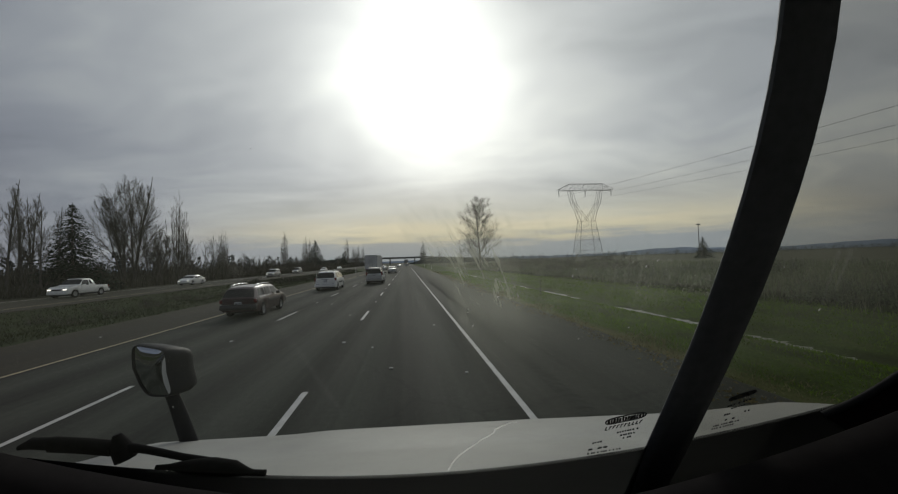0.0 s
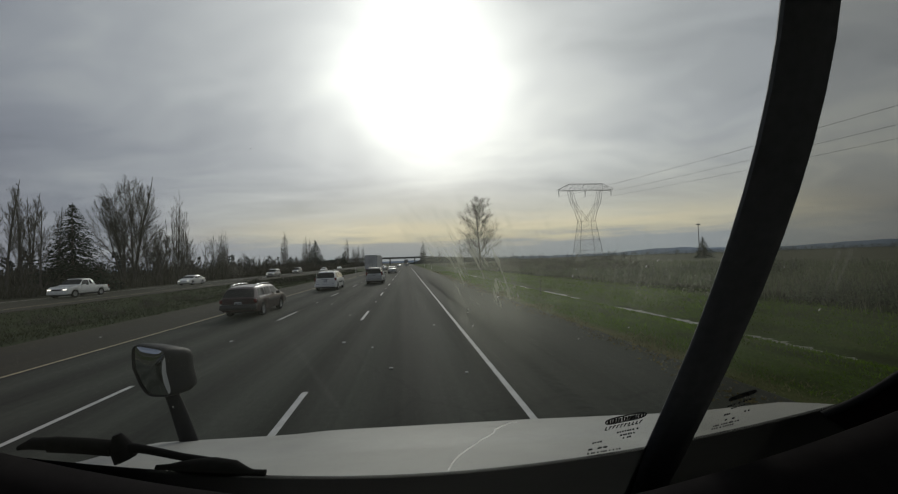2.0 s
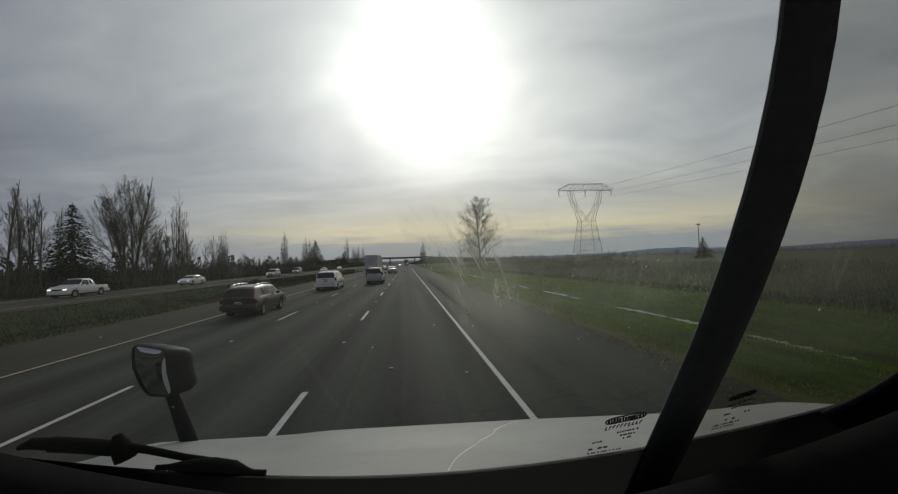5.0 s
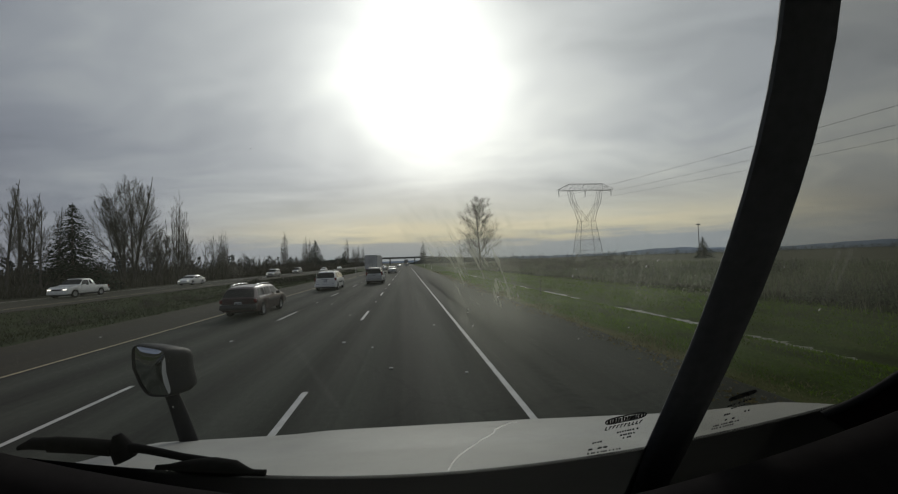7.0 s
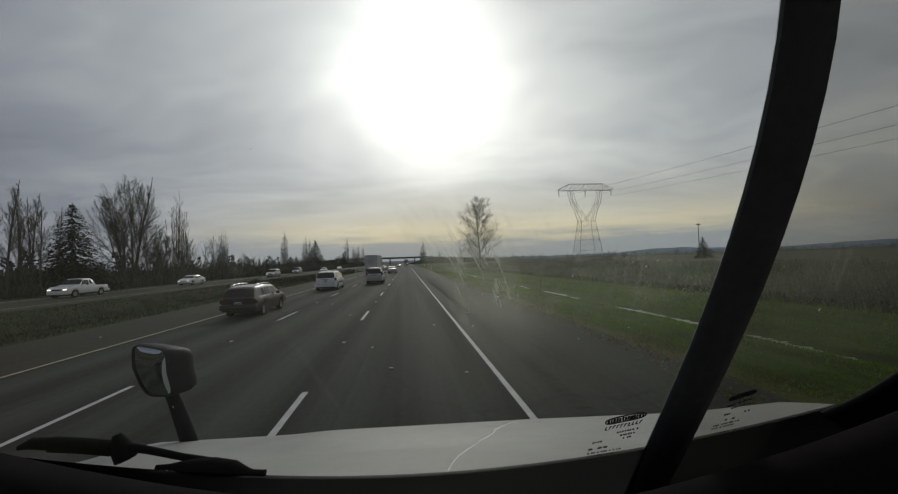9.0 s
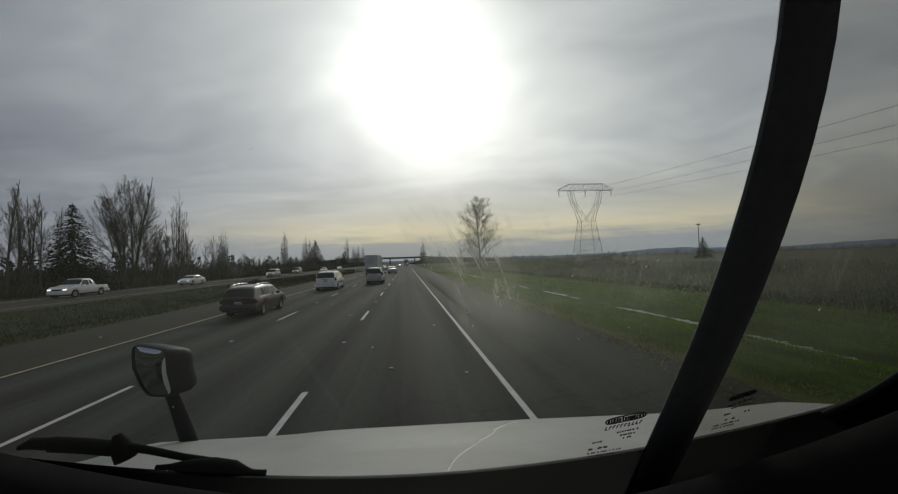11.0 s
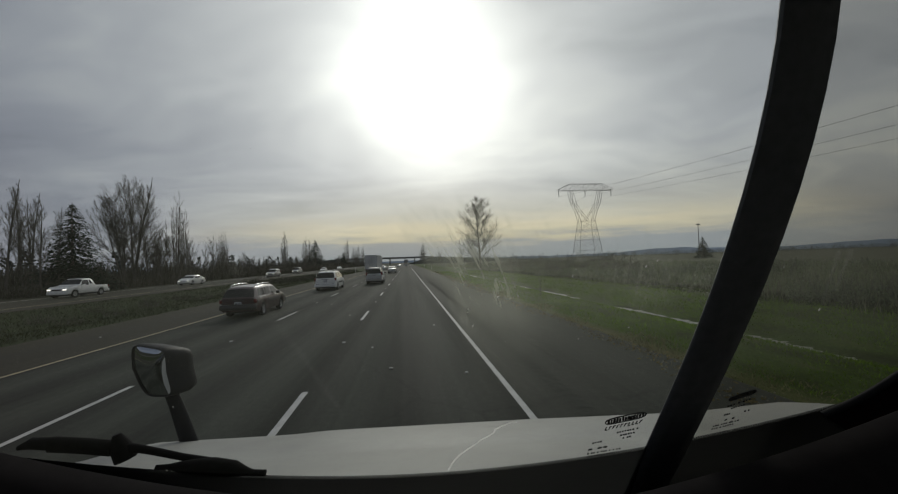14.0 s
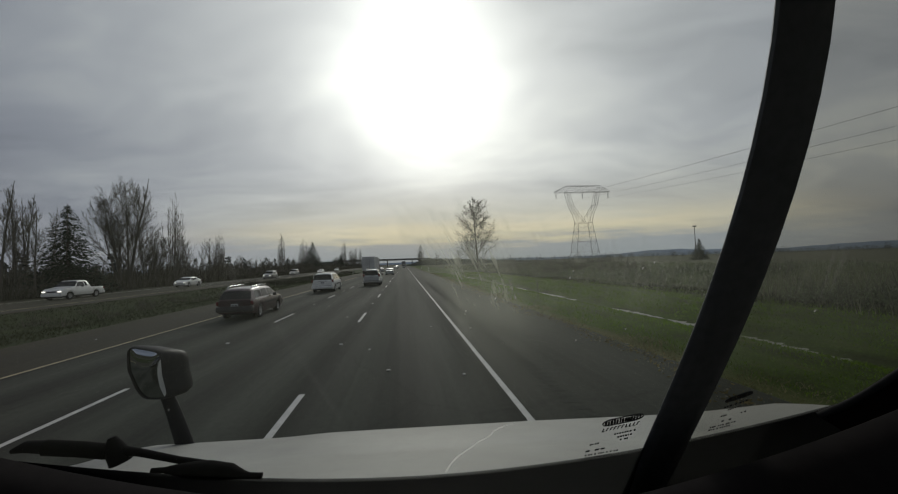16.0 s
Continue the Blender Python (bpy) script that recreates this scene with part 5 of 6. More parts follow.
for x, y, s in ((-44.7, 52, 0.96), (-41.2, 50, 0.80), (-42.6, 54, 0.84), (-46.5, 55, 0.98), (-44.0, 46, 0.86), (-48, 57, 0.95), (-50, 55, 1.0), (-47, 51, 0.92), (-52, 60, 0.95), (-45.5, 49, 0.84), (-49, 52, 0.9), (-53, 58, 0.96),
                (-45.5, 70, 0.72), (-44.0, 74, 0.68), (-45.5, 79, 0.62), (-47, 82, 0.55)):
    again(slender, x, y, rnd.uniform(0, 360), s)
again(cottonwood, -44.5, 76, 160, 0.62)
again(poplar, -52.0, 120, 130, 0.62)
again(poplar, -50.0, 117, 20, 0.45)
# smaller crowned trees and a row of poplars further off
small_crown = plant(bare_tree("bare_tree", "small bare tree with a rounded crown", 21, 13.0, 0.17, SMALL_CROWN, 3, 0.09, fork=0.2, crown_size=(0.26, 0.16), fine=0.018), -60.1, 120, 0, 1.0)
for x, y, s in ((-55.6, 121, 0.94), (-62.5, 122, 0.62), (-64, 165, 0.70), (-53.5, 122, 0.6), (-58, 40, 0.72)):
    again(small_crown, x, y, rnd.uniform(0, 360), s)
far_poplar = plant(bare_tree("poplar", "narrow bare poplar in a far row", 12, 22.0, 0.13, FAR_POPLAR, 16, spire=True, fine=0.026), -61.2, 210, 0, 0.92)
for x, y, s in ((-56.0, 230, 0.84), (-54.0, 232, 0.78), (-47.8, 330, 1.07), (-45.4, 350, 0.78), (-43.4, 352, 0.74), (-41.7, 355, 0.84), (-38.3, 360, 0.80), (24.4, 560, 1.42), (21.5, 566, 1.2)):
    again(far_poplar, x, y, rnd.uniform(0, 360), s)
for x, y, s in ((-45, 118, 0.45), (-46, 130, 0.55), (-47, 150, 0.5), (-41, 160, 0.5), (-46, 178, 0.6), (-44, 196, 0.6), (-48, 232, 0.75), (-47, 280, 0.8), (-50, 310, 0.9), (-48, 350, 0.8), (-40.5, 38, 0.42), (-44, 34, 0.45), (-43, 41, 0.5), (-58, 92, 0.55), (-66, 95, 0.6), (-70, 110, 0.7)):
    again(spreading, x, y, rnd.uniform(0, 360), s)
# single tree on the field side of the verge
plant(bare_tree("field_tree", "tall sparse bare tree standing alone in a field", 35, 17.4, 0.24,
                             [(56, (0.10, 0.98), 0.46, 60, 0.10, 0.05), (15, (0.14, 1.0), 0.42, 40, 0.05, 0.10), (16, (0.05, 1.0), 0.5, 38, 0.04, 0.16)], spread=0.012, group="field trees", crown_size=(0.34, -0.12), fine=0.010), 17.3, 93)
again(spreading, 26, 190, 40, 0.8)
again(spreading, 24, 300, 70, 0.9)

dark_fir = plant(fir("fir_tree", "dark green conical fir beside bare trees", 31, 14.0, 6.4), -40.9, 54.0, 0, 0.80)
again(dark_fir, -47.2, 215, 50, 1.12)
again(dark_fir, -46, 300, 90, 0.8)
again(dark_fir, 119, 150, 0, 0.62)

# thicket along the far side, bushes in the median
bramble = plant(shrub("bush", "dense brown leafless thicket by the roadside", 51, 2.4, 2.7, THICKET, 1700, 40, spray=0.045), -40.5, 20)
green_bush = plant(shrub("bush", "dull green rounded bush in the grass median", 57, 1.8, 1.5, SHRUB_GREEN, 900, 26, group="median bushes", spray=0.075), -22.0, 60)
rnd = random.Random(77)
y = 22.0
while y < 420:
    again(bramble, -40.0 - rnd.uniform(0, 2.0), y, rnd.uniform(0, 360), rnd.uniform(0.62, 0.95) * (1 + y / 500))
    if y < 230:
        again(bramble, -44.5 - rnd.uniform(0, 4.0), y + 1.5, rnd.uniform(0, 360), rnd.uniform(1.1, 1.9) * (1 + y / 600))
    y += 2.4 + y / 42
for i in range(40):
    y = 52 + i * 1.7 + (i / 11) ** 3
    again(green_bush, -20.5 + rnd.uniform(-2.2, 2.0), y, rnd.uniform(0, 360), rnd.uniform(0.40, 0.85))
for i in range(10):
    again(bramble, -37.0 - rnd.uniform(3, 6), 14 - i * 4, rnd.uniform(0, 360), rnd.uniform(0.6, 0.9))
for i in range(15):
    y = 22 + i * 2.3
    again(bramble, -18.0 - rnd.uniform(-1.5, 3.0), y, rnd.uniform(0, 360), rnd.uniform(0.22, 0.36))
# brush in the field beside the verge
field_bush = plant(shrub("bush", "tangled olive brown bramble in the field", 59, 2.2, 1.45, FIELD_THICKET, 800, 36, group="field brush", spray=0.075, twigs=FIELD_TWIG), 19.5, 16)
rnd = random.Random(91)
for i in range(88):
    y = 8 + 150 * rnd.random() ** 1.35
    x = 18.5 + rnd.random() ** 1.5 * 32 + rnd.uniform(-0.8, 0.8)
    again(field_bush, x, y, rnd.uniform(0, 360), rnd.uniform(0.65, 1.25))


dark_brush = plant(shrub("bush", "tall dark leafless brush standing in the field", 63, 2.0, 2.3, THICKET, 800, 40, group="field brush", spray=0.07), 24.0, 62)
for i in range(32):
    y = 46 + 130 * rnd.random() ** 1.2
    again(dark_brush, 17.5 + y * rnd.uniform(0.02, 0.42), y, rnd.uniform(0, 360), rnd.uniform(0.55, 1.2) * (1 + y / 400))


def stalk_field(name, label, seed, count, box_x, box_y, tall, mat, lean=0.18, wide=0.012, power=1.0, category="grass"):
    """Thousands of separate blades or stalks, each a narrow bent leaf."""
    g = np.random.default_rng(seed)
    x = g.uniform(box_x[0], box_x[1], count)
    y = box_y[0] + (box_y[1] - box_y[0]) * g.random(count) ** power
    h = g.uniform(tall[0], tall[1], count)
    if mat.name.startswith("dead_straw"):
        h = h * np.clip(0.5 + 0.9 * np.sin(y * 1.1) * np.sin(y * 0.37 + 0.5), 0.15, 1.4)
    if category == "thicket":
        # uneven tops, clump by clump
        h = h * (0.70 + 0.22 * np.sin(y * 0.21 + 0.6 * x) + 0.16 * np.sin(y * 0.57 + 1.1 * np.sin(x)) )
    if category == "weeds":
        # ragged outer edge and uneven clumps
        x = x + 0.9 * np.sin(y * 0.31) + 0.6 * np.sin(y * 0.83 + 1.0)
        h = h * (0.62 + 0.38 * np.sin(x * 0.9 + 1.3 * np.sin(y * 0.35)) * np.cos(y * 0.55 + 0.7 * np.sin(x * 0.6)))
    a = g.uniform(0, 2 * np.pi, count)
    dx, dy = g.normal(0, lean, count) * h, g.normal(0, lean, count) * h
    w = wide * (1 + y / (14.0 if mat.name.startswith("green") else 30.0))
    if mat.name.startswith("green"):
        x = np.where(np.abs(x - 10.9) < 0.5, x + 0.9 * np.sign(x - 10.9), x)
    z = np.array([ground_height(v) for v in x]) - 0.02
    ca, sa = np.cos(a) * w, np.sin(a) * w
    v = np.stack([np.stack([x - ca, y - sa, z], 1), np.stack([x + ca, y + sa, z], 1),
                  np.stack([x + dx * 0.4 + ca * 0.8, y + dy * 0.4 + sa * 0.8, z + h * 0.6], 1), np.stack([x + dx * 0.4 - ca * 0.8, y + dy * 0.4 - sa * 0.8, z + h * 0.6], 1),
                  np.stack([x + dx, y + dy, z + h], 1)], 1).reshape(-1, 3)
    f = []
    for k in range(count):
        m = 5 * k
        f.append((m, m + 1, m + 2, m + 3))
        f.append((m + 3, m + 2, m + 4))
    ob = part(name, (v.tolist(), f), mat)
    return tagged(ob, label, category, kind="stuff")


def blade_material(name, colour):
    """Thin leaves that let half of the light through."""
    m = bpy.data.materials.new(name)
    m.use_nodes = True
    n = Nodes(m.node_tree)
    r = n.add("ShaderNodeNewGeometry").outputs["Random Per Island"]
    p = n.add("ShaderNodeTexCoord").outputs["Object"]
    c = n.mix(1.0, colour, n.ramp(r, [(0.0, 0.7), (1.0, 1.3)]), "MULTIPLY")
    c = n.mix(1.0, c, n.ramp(n.noise(p, 0.35, 4.0), [(0.3, 0.72), (0.7, 1.28)]), "MULTIPLY")
    out = n.add("ShaderNodeMixShader", Fac=0.55, i1=n.add("ShaderNodeBsdfDiffuse", Color=c).outputs[0], i2=n.add("ShaderNodeBsdfTranslucent", Color=c).outputs[0])
    n.tree.links.new(out.outputs[0], n.add("ShaderNodeOutputMaterial").inputs[0])
    return m


BLADE = blade_material("green_grass_blades", (0.108, 0.182, 0.018))
STRAW = blade_material("dead_straw_stalks", (0.19, 0.185, 0.10))
WEED = blade_material("dull_olive_weeds", (0.155, 0.185, 0.105))
DEAD_STALK = blade_material("dead_brown_stalks", (0.19, 0.195, 0.14))
MEDIAN_GRASS = blade_material("dull_median_grass", (0.033, 0.040, 0.019))
SEED_HEAD = material("pale_seed_heads", (0.34, 0.33, 0.27), 0.85, grain=0.2, size=4, spec=0.1, island=0.4)
stalk_field("verge_grass", "short green grass on the verge", 61, 60000, (6.4, 18.5), (3, 90), (0.04, 0.12), BLADE, 0.6, 0.006, 1.5)
stalk_field("verge_grass", "dead straw grass along the asphalt edge", 62, 10000, (5.55, 6.9), (3, 90), (0.05, 0.17), STRAW, 0.7, 0.008, 1.5)
stalk_field("verge_grass", "rank dull grass beyond the ditch", 67, 9000, (16.5, 19.5), (4, 90), (0.06, 0.30), MEDIAN_GRASS, 0.6, 0.008, 1.4)
stalk_field("median_grass", "rough dull grass in the median", 63, 30000, (-25.2, -13.5), (10, 130), (0.05, 0.17), MEDIAN_GRASS, 0.7, 0.010, 1.4)
stalk_field("field_weeds", "tall dull weeds filling the field", 64, 46000, (18.5, 66), (6, 190), (0.3, 1.25), WEED, 0.35, 0.009, 1.3, "weeds")
stalk_field("field_weeds", "dead brown stalks standing in the field", 65, 20000, (17.0, 66), (6, 170), (0.4, 1.6), DEAD_STALK, 0.3, 0.007, 1.3, "weeds")


THICKET_STALK = blade_material("dense_winter_stems", (0.060, 0.056, 0.042))
stalk_field("thicket", "dense tangle of bare stems behind the opposite road", 68, 26000, (-58, -43), (16, 430), (1.0, 4.6), THICKET_STALK, 0.10, 0.022, 1.5, "thicket")
stalk_field("thicket", "low bare stems edging the opposite road", 69, 16000, (-44, -39.5), (14, 300), (0.5, 2.1), THICKET_STALK, 0.16, 0.014, 1.5, "thicket")


def seed_heads():
    g = random.Random(66)
    v, f = leaf_cloud(g, 500, lambda: (g.uniform(18, 45), g.uniform(10, 70), g.uniform(0.5, 1.5)), 0.03)
    tagged(part("seed_heads", (v, f), SEED_HEAD), "pale fluffy seed heads among the weeds", "weeds", kind="stuff")


seed_heads()


# ---- power line, bridge, distance ----
STEEL = material("galvanised_steel", (0.16, 0.16, 0.16), 0.6, metal=0.4, grain=0.15, size=3)
WIRE = material("dark_wire", (0.13, 0.13, 0.13), 0.6)
CONCRETE = material("weathered_concrete", (0.20, 0.195, 0.185), 0.9, grain=0.15, size=4, stains=0.3, spec=0.2)
# the hills' blue base colour carries the haze of distance
HILL = material("haze_painted_hills", (0.19, 0.235, 0.30), 1.0, grain=0.15, size=0.02, stains=0.2, spec=0.0)
FAR_WOOD = material("distant_winter_woods", (0.060, 0.066, 0.062), 1.0, grain=0.2, size=0.3, spec=0.0, island=0.35)
WATER = material("still_ditch_water", (0.13, 0.125, 0.09), 0.35, grain=0.1, size=2, spec=0.8)


def strut(a, b, r=0.055):
    return tube([a, b], r, 4)


def build_pylon(x, y):
    """Lattice tower with a tapering body, a forked head and a level cross-beam."""
    p = thing("pylon", "steel lattice power pylon standing in a field", "pylon", "power line", at=pose(x, y, -0.1))
    levels = [(0.0, 6.8), (5.5, 6.0), (11.0, 5.2), (16.5, 4.4), (21.0, 3.8)]
    body, head, beam = [], [], []
    for (z0, w0), (z1, w1) in zip(levels, levels[1:]):
        for sx in (-1, 1):
            for sy in (-1, 1):
                body.append(strut((sx * w0, sy * w0 * 0.7, z0), (sx * w1, sy * w1 * 0.7, z1), 0.10))
            body.append(strut((sx * w0, -w0 * 0.7, z0), (sx * w1, w1 * 0.7, z1)))
            body.append(strut((sx * w0, w0 * 0.7, z0), (sx * w1, -w1 * 0.7, z1)))
            body.append(strut((-w0, sx * w0 * 0.7, z0), (w1, sx * w1 * 0.7, z1)))
            body.append(strut((w0, sx * w0 * 0.7, z0), (-w1, sx * w1 * 0.7, z1)))
            body.append(strut((-w1, sx * w1 * 0.7, z1), (w1, sx * w1 * 0.7, z1)))
            body.append(strut((sx * w1, -w1 * 0.7, z1), (sx * w1, w1 * 0.7, z1)))
    part("tower_body", join(body), STEEL, p, "latticed tapering body")
    arms = [(21.0, 3.8, -1.2), (26.0, 5.6, 2.6), (30.5, 7.8, 5.6), (37.5, 9.3, 7.4)]
    for s in (-1, 1):
        for (z0, o0, i0), (z1, o1, i1) in zip(arms, arms[1:]):
            for sy in (-1.6, 1.6):
                head.append(strut((s * o0, sy * (1.3 if z0 < 22 else 0.8), z0), (s * o1, sy * 0.8, z1), 0.09))
                head.append(strut((s * i0, sy * 0.8, z0), (s * i1, sy * 0.8, z1), 0.08))
                head.append(strut((s * o0, sy * 0.8, z0), (s * i1, sy * 0.8, z1)))
                head.append(strut((s * i1, sy * 0.8, z1), (s * o1, sy * 0.8, z1)))
        head.append(strut((s * 9.3, -1.2, 37.5), (s * 9.3, 1.2, 37.5)))
    part("forked_head", join(head), STEEL, p, "latticed forked head")
    xs = [-15.2, -12, -9.3, -6.2, -3.1, 0, 3.1, 6.2, 9.3, 12, 15.2]
    for a, b in zip(xs, xs[1:]):
        ta, tb = (38.2 if abs(a) > 15 else 41.0 if abs(a) < 10 else 39.6), (38.2 if abs(b) > 15 else 41.0 if abs(b) < 10 else 39.6)
        for sy in (-1.2, 1.2):
            beam.append(strut((a, sy, 37.6), (b, sy, 37.6), 0.08))
            beam.append(strut((a, sy, ta), (b, sy, tb), 0.08))
            beam.append(strut((a, sy, 37.6), (b, sy, tb)))
            beam.append(strut((a, sy, ta), (a, sy, 37.6)))
    part("cross_beam", join(beam), STEEL, p, "latticed level cross-beam")
    for o in (-14.6, 0.0, 14.6):
        part("insulator", tube([(o, 0, 37.6), (o, 0, 36.0), (o, 0, 34.2)], [0.12, 0.2, 0.12], 6), STEEL, p, "hanging insulator string")
    return p


pylon = build_pylon(96.3, 205)
copy_thing(pylon, pose(96.3, 585, -0.1))
copy_thing(pylon, pose(96.3, -430, -0.1))
for x in (81.7, 96.3, 110.9):
    for a, b, low in ((-430, 205, 22.0), (205, 585, 27.0)):
        mid, half = (a + b) / 2, (b - a) / 2
        pts = [(x, a + (b - a) * i / 60, low + (34.2 - low) * (((a + (b - a) * i / 60) - mid) / half) ** 2) for i in range(61)]
        tagged(part("power_line", tube(pts, 0.032, 4), WIRE), "dark sagging overhead power line", "cable", "power line")


def build_overpass(y):
    """A long flat road bridge on round piers, with earth ramps at both ends."""
    o = thing("overpass", "grey concrete road bridge crossing the motorway", "bridge", at=pose(0, y, 0))
    part("deck", box((110, 9, 1.2), (-25, 0, 7.2), 0.1), CONCRETE, o, "grey concrete deck")
    for s in (-1, 1):
        part("parapet", box((110, 0.3, 0.8), (-25, s * 4.3, 8.2), 0.05), CONCRETE, o, "solid parapet")
    for x in (-58, -38.5, -19, 9.5):
        for yy in (-2.5, 2.5):
            part("pier", tube([(x, yy, -0.2), (x, yy, 6.6)], 0.55, 10), CONCRETE, o, "round pier")
    for s, x in ((-1, -80), (1, 30)):
        pts = [(x, -9, -0.3), (x, 9, -0.3), (x, 5, 7.9), (x, -5, 7.9), (x + s * 140, -9, -0.3), (x + s * 140, 9, -0.3), (x + s * 140, 5, 0.2), (x + s * 140, -5, 0.2), (x - s * 30, -8, -0.3), (x - s * 30, 8, -0.3)]
        part("ramp", (pts, [(3, 2, 6, 7), (0, 3, 7, 4), (1, 5, 6, 2), (4, 7, 6, 5), (8, 3, 0), (9, 1, 2), (8, 9, 2, 3)]), FAR_WOOD, o, "dark planted earth ramp")


build_overpass(470)


def build_hills():
    """Low ridges on the horizon, higher to one side, with distance haze painted in."""
    for k, (dist, tall, seed) in enumerate(((2600, 36, 2.0), (3800, 62, 9.0))):
        rows = [[], [], []]
        for i in range(161):
            a = radians(-75 + 150 * i / 160)
            rise = 0.35 + 0.65 / (1 + math.exp(-(math.degrees(a) - 30) / 8))
            h = tall * rise * (0.72 + 0.55 * noise.noise(Vector((i * 0.09, seed, 0))) + 0.16 * noise.noise(Vector((i * 0.5, seed, 3))))
            for r, (d, z) in enumerate(((dist, -1.0), (dist + 120, max(2.0, h * 0.7)), (dist + 320, max(3.0, h)))):
                rows[r].append((math.sin(a) * d, math.cos(a) * d, z))
        tagged(smooth(part("hills", grid(rows), HILL), 80), "low wooded hills on the horizon, painted haze-blue", "hills", kind="structure")


build_hills()


def far_woods():
    """Uneven belts of far trees."""
    g = random.Random(88)
    v, f = [], []

    def tree(x, y, h, wide=0.30):
        n = 70
        for _ in range(n):
            q = g.random()
            r = h * wide * (1 - 0.75 * q)
            a = g.uniform(0, 2 * math.pi)
            c = Vector((x + math.cos(a) * r * g.random(), y + math.sin(a) * r * g.random(), h * q))
            s = h * 0.05 * g.uniform(0.6, 1.5)
            d = Vector((g.gauss(0, 1), g.gauss(0, 1), g.gauss(0, 1.4))).normalized()
            b = d.orthogonal().normalized()
            m = len(v)
            v.extend([c - d * s, c + b * s * 0.6, c + d * s, c - b * s * 0.6])
            f.append((m, m + 1, m + 2, m + 3))
    for _ in range(900):
        y = g.uniform(260, 900)
        x = g.uniform(0.35, 1.9) * y + 40
        tree(x, y, g.uniform(1.6, 3.6) * (1 + y / 600) * (1.4 if g.random() < 0.08 else 1), 0.8)
    for _ in range(420):
        y = g.uniform(60, 900)
        tree(-62 - g.random() ** 2 * y * 1.3, y, g.uniform(3.5, 6.0) * (1 + y / 600))
    for _ in range(160):
        tree(g.uniform(18, 230), g.uniform(480, 900), g.uniform(4, 9))
    tagged(part("distant_woods", (v, f), FAR_WOOD), "belts of dark distant winter woods", "woods", kind="stuff")


far_woods()


def build_mast(x, y, h):
    m = thing("light_mast", "tall thin grey light mast standing far off in the fields", "street lamp", at=pose(x, y, -0.1))
    part("pole", tube([(0, 0, 0), (0, 0, h)], [0.22, 0.10], 8), STEEL, m)
    part("lamp_head", box((1.4, 0.7, 0.5), (0, 0, h), 0.08), STEEL, m)


build_mast(119.0, 152, 13.8)


# ---- verge details ----
def build_ditch_water():
    g = random.Random(5)
    for y0, y1 in ((6.6, 9.3), (9.5, 12.4), (12.9, 16.0), (16.1, 20.6), (20.8, 26.4), (26.6, 33.0), (33.5, 40.0), (42.0, 50.0), (60.0, 76.0)):
        rows = []
        for i in range(25):
            y = y0 + (y1 - y0) * i / 24
            w = (0.10 + 0.26 * g.random() ** 2) * min(1.0, 4 * min(i, 24 - i) / 24 + 0.15)
            mid = 10.9 + 0.12 * math.sin(y * 0.5) + g.uniform(-0.05, 0.05)
            rows.append([(mid - w, y, -0.425), (mid, y, -0.425), (mid + w, y, -0.425)])
        tagged(part("ditch_water", grid(rows), WATER), "narrow strip of still water in a grass ditch", "water", kind="structure")


build_ditch_water()
POST_WHITE = material("white_marker_plastic", (0.70, 0.70, 0.68), 0.6, grain=0.08, size=10)


def build_marker(x, y):
    m = thing("marker_post", "slim white roadside marker post", "post", "roadside markers", at=pose(x, y, ground_height(x)))
    part("post", box((0.09, 0.03, 1.1), (0, 0, 0.5), 0.008), POST_WHITE, m)
    part("reflector", box((0.08, 0.012, 0.16), (0, -0.02, 0.93), 0.004), LENS_CLEAR, m, "pale reflector")
    return m


marker = build_marker(-13.9, 64)
for x, y in ((-13.9, 112), (-13.9, 160), (7.2, 118), (7.2, 166)):
    copy_thing(marker, pose(x, y, ground_height(x)))


def build_stake(x, y):
    m = thing("wooden_stake", "thin weathered wooden stake in the verge grass", "stake", at=pose(x, y, ground_height(x)))
    part("shaft", tube([(0, 0, -0.1), (0.01, 0, 0.5), (0.015, 0.01, 0.95)], [0.028, 0.026, 0.02], 6), BARK, m)


build_stake(8.3, 24.5)


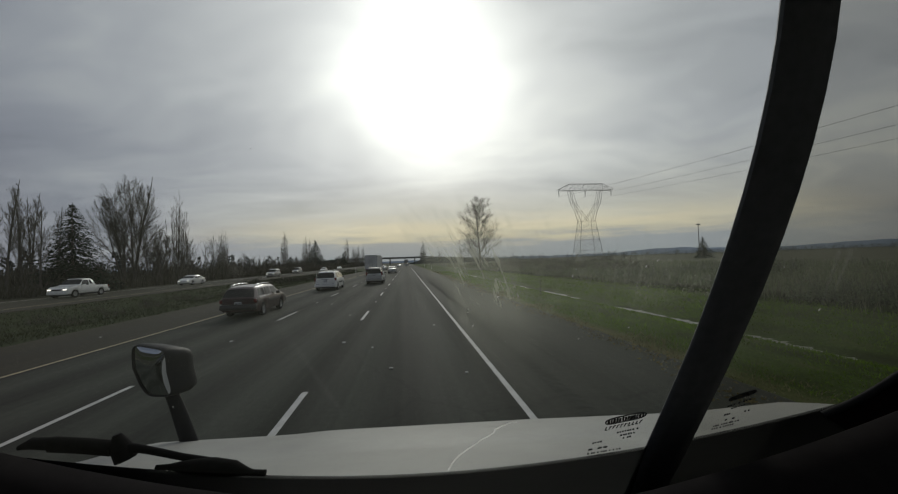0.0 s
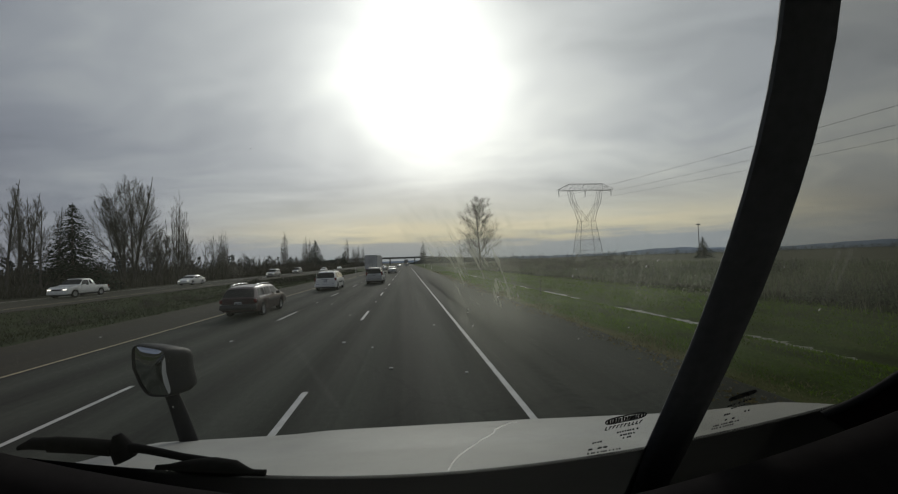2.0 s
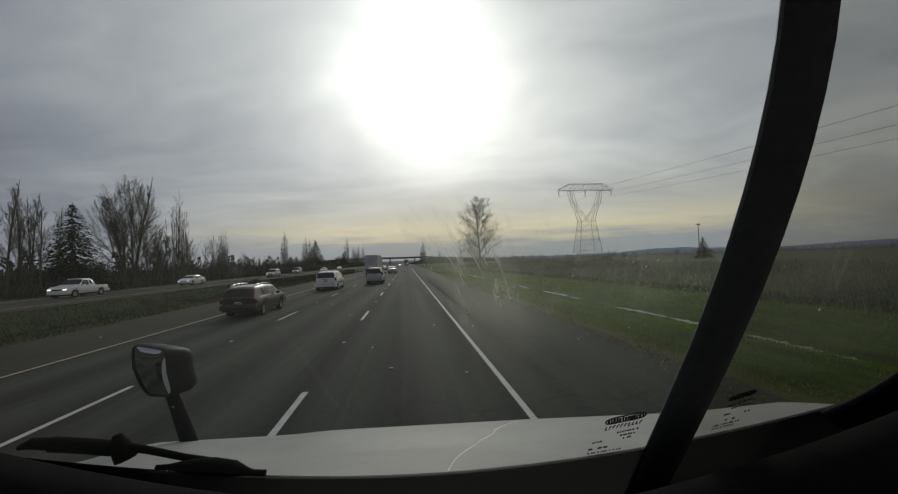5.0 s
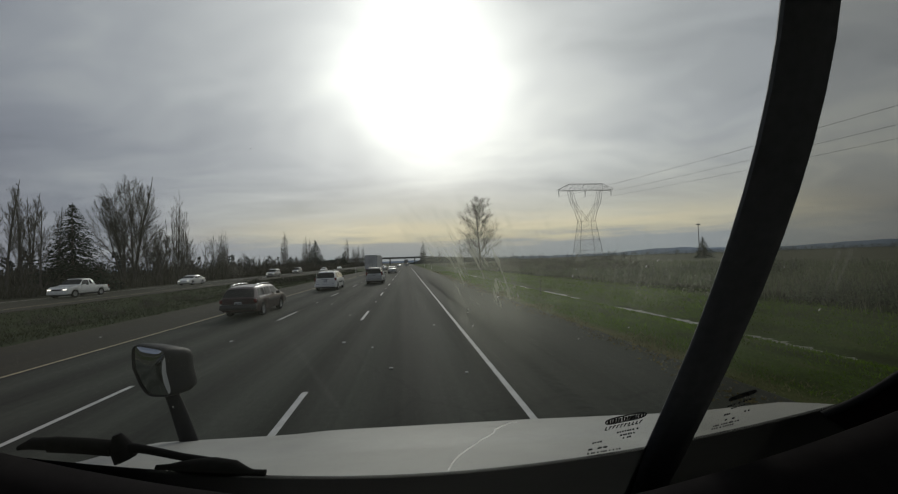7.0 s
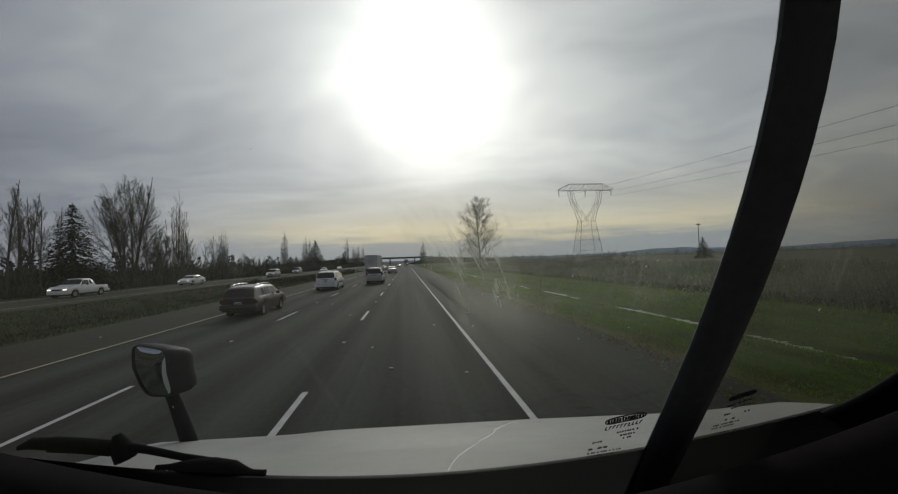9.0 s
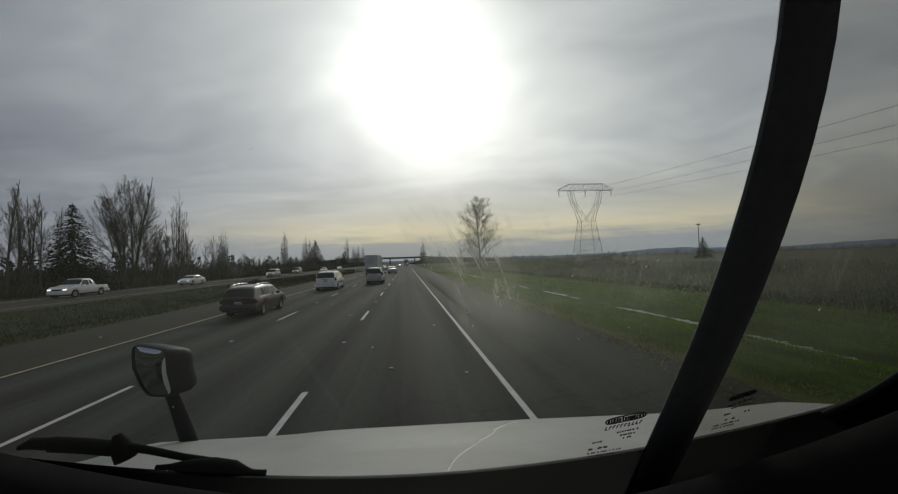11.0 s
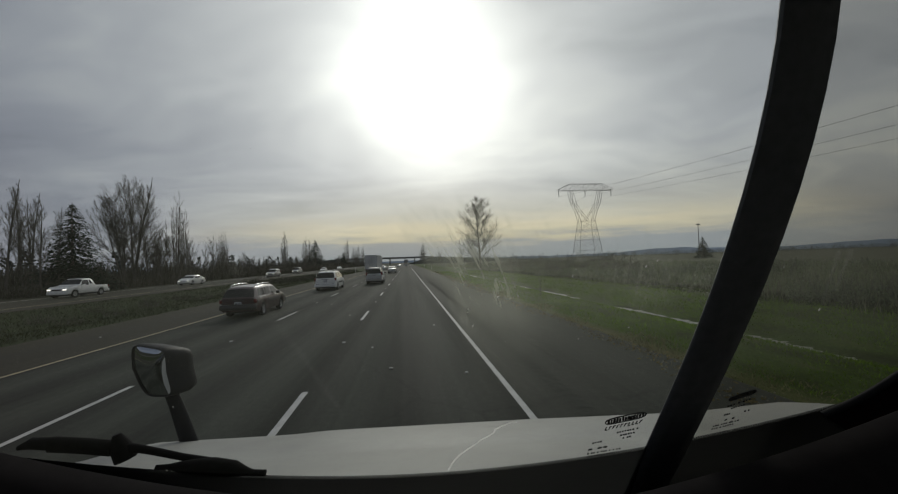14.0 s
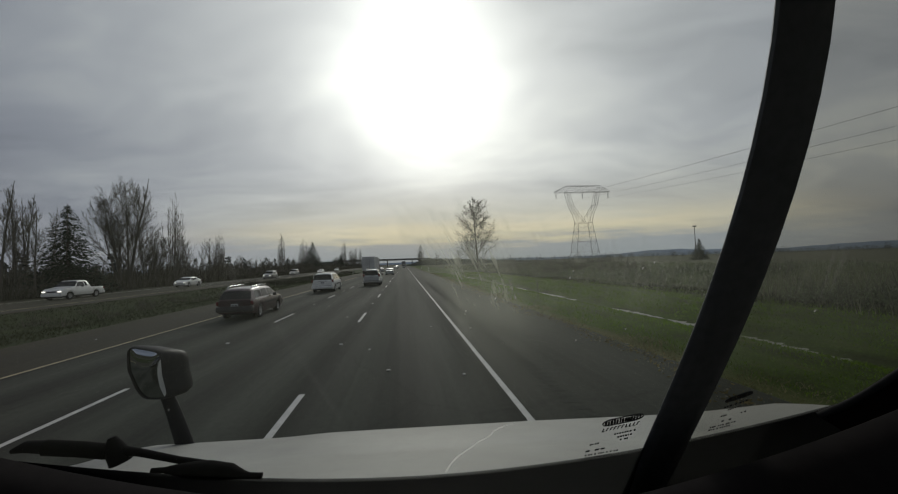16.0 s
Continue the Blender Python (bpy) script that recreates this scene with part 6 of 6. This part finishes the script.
def build_grooves():
    """Milled grooves along the shoulder beside the edge line."""
    dark = material("milled_groove", (0.056, 0.058, 0.049), 0.95, grain=0.3, size=40, spec=0.05)
    me = None
    for i in range(150):
        if me is None:
            rows = [[(-0.15, y, z), (0.15, y, z)] for y, z in ((-0.06, 0.002), (-0.03, 0.0016), (0.03, 0.0016), (0.06, 0.002))]
            ob = part("rumble_groove", grid(rows), dark, road)
            me = ob.data
        else:
            ob = new("rumble_groove", me)
            ob.parent = road
        ob.location = (2.62, 3.0 + i * 0.30, 0.001)


build_grooves()


def build_edge_debris():
    """Gravel, dead leaves and straw washed up along the edge of the asphalt."""
    g = random.Random(83)
    pale, brown = material("edge_gravel", (0.20, 0.19, 0.15), 0.9, grain=0.3, size=20, island=0.5, spec=0.1), material("dead_edge_leaves", (0.16, 0.13, 0.055), 0.9, grain=0.3, size=20, island=0.5, spec=0.1)

    def spot():
        y = 3.0 + 55 * g.random() ** 1.7
        return (5.45 + 0.30 * math.sin(y * 0.8) * math.sin(y * 0.31) + g.gauss(0, 0.20), y, 0.012 if g.random() < 0.6 else 0.03)
    tagged(part("edge_leaves", leaf_cloud(g, 2600, spot, 0.035), brown), "dead leaves and straw scattered along the asphalt edge", "debris", kind="stuff")
    v, f = [], []
    for _ in range(900):
        x, y, z = spot()
        r, m = g.uniform(0.008, 0.028), len(v)
        v += [(x + r, y, 0.001), (x - r * 0.5, y + r, 0.001), (x - r * 0.6, y - r, 0.001), (x, y, r * 1.1)]
        f += [(m, m + 1, m + 3), (m + 1, m + 2, m + 3), (m + 2, m, m + 3)]
    tagged(part("edge_gravel", (v, f), pale), "loose pale gravel along the asphalt edge", "gravel", kind="stuff")


build_edge_debris()


def build_litter():
    scrap = material("pale_litter", (0.42, 0.41, 0.38), 0.8, grain=0.2, size=20)
    g = random.Random(19)
    for x, y in ((-1.0, 11.2), (-2.6, 18.5), (0.9, 14.5), (-4.4, 24.0), (2.6, 17.5), (-7.9, 36), (-10.9, 15.6), (1.15, 8.2), (-0.4, 8.9)):
        b = bmesh.new()
        bmesh.ops.create_icosphere(b, subdivisions=1, radius=0.05)
        for q in b.verts:
            q.co = Vector((q.co.x * g.uniform(0.6, 1.3), q.co.y * g.uniform(0.6, 1.6), max(0.0, q.co.z * 0.35 + 0.012)))
        ob = part("litter", b, scrap)
        ob.location = (x, y, 0.003)
        tagged(ob, "small pale crumpled scrap lying on the asphalt", "litter", "scraps on the road")


build_litter()
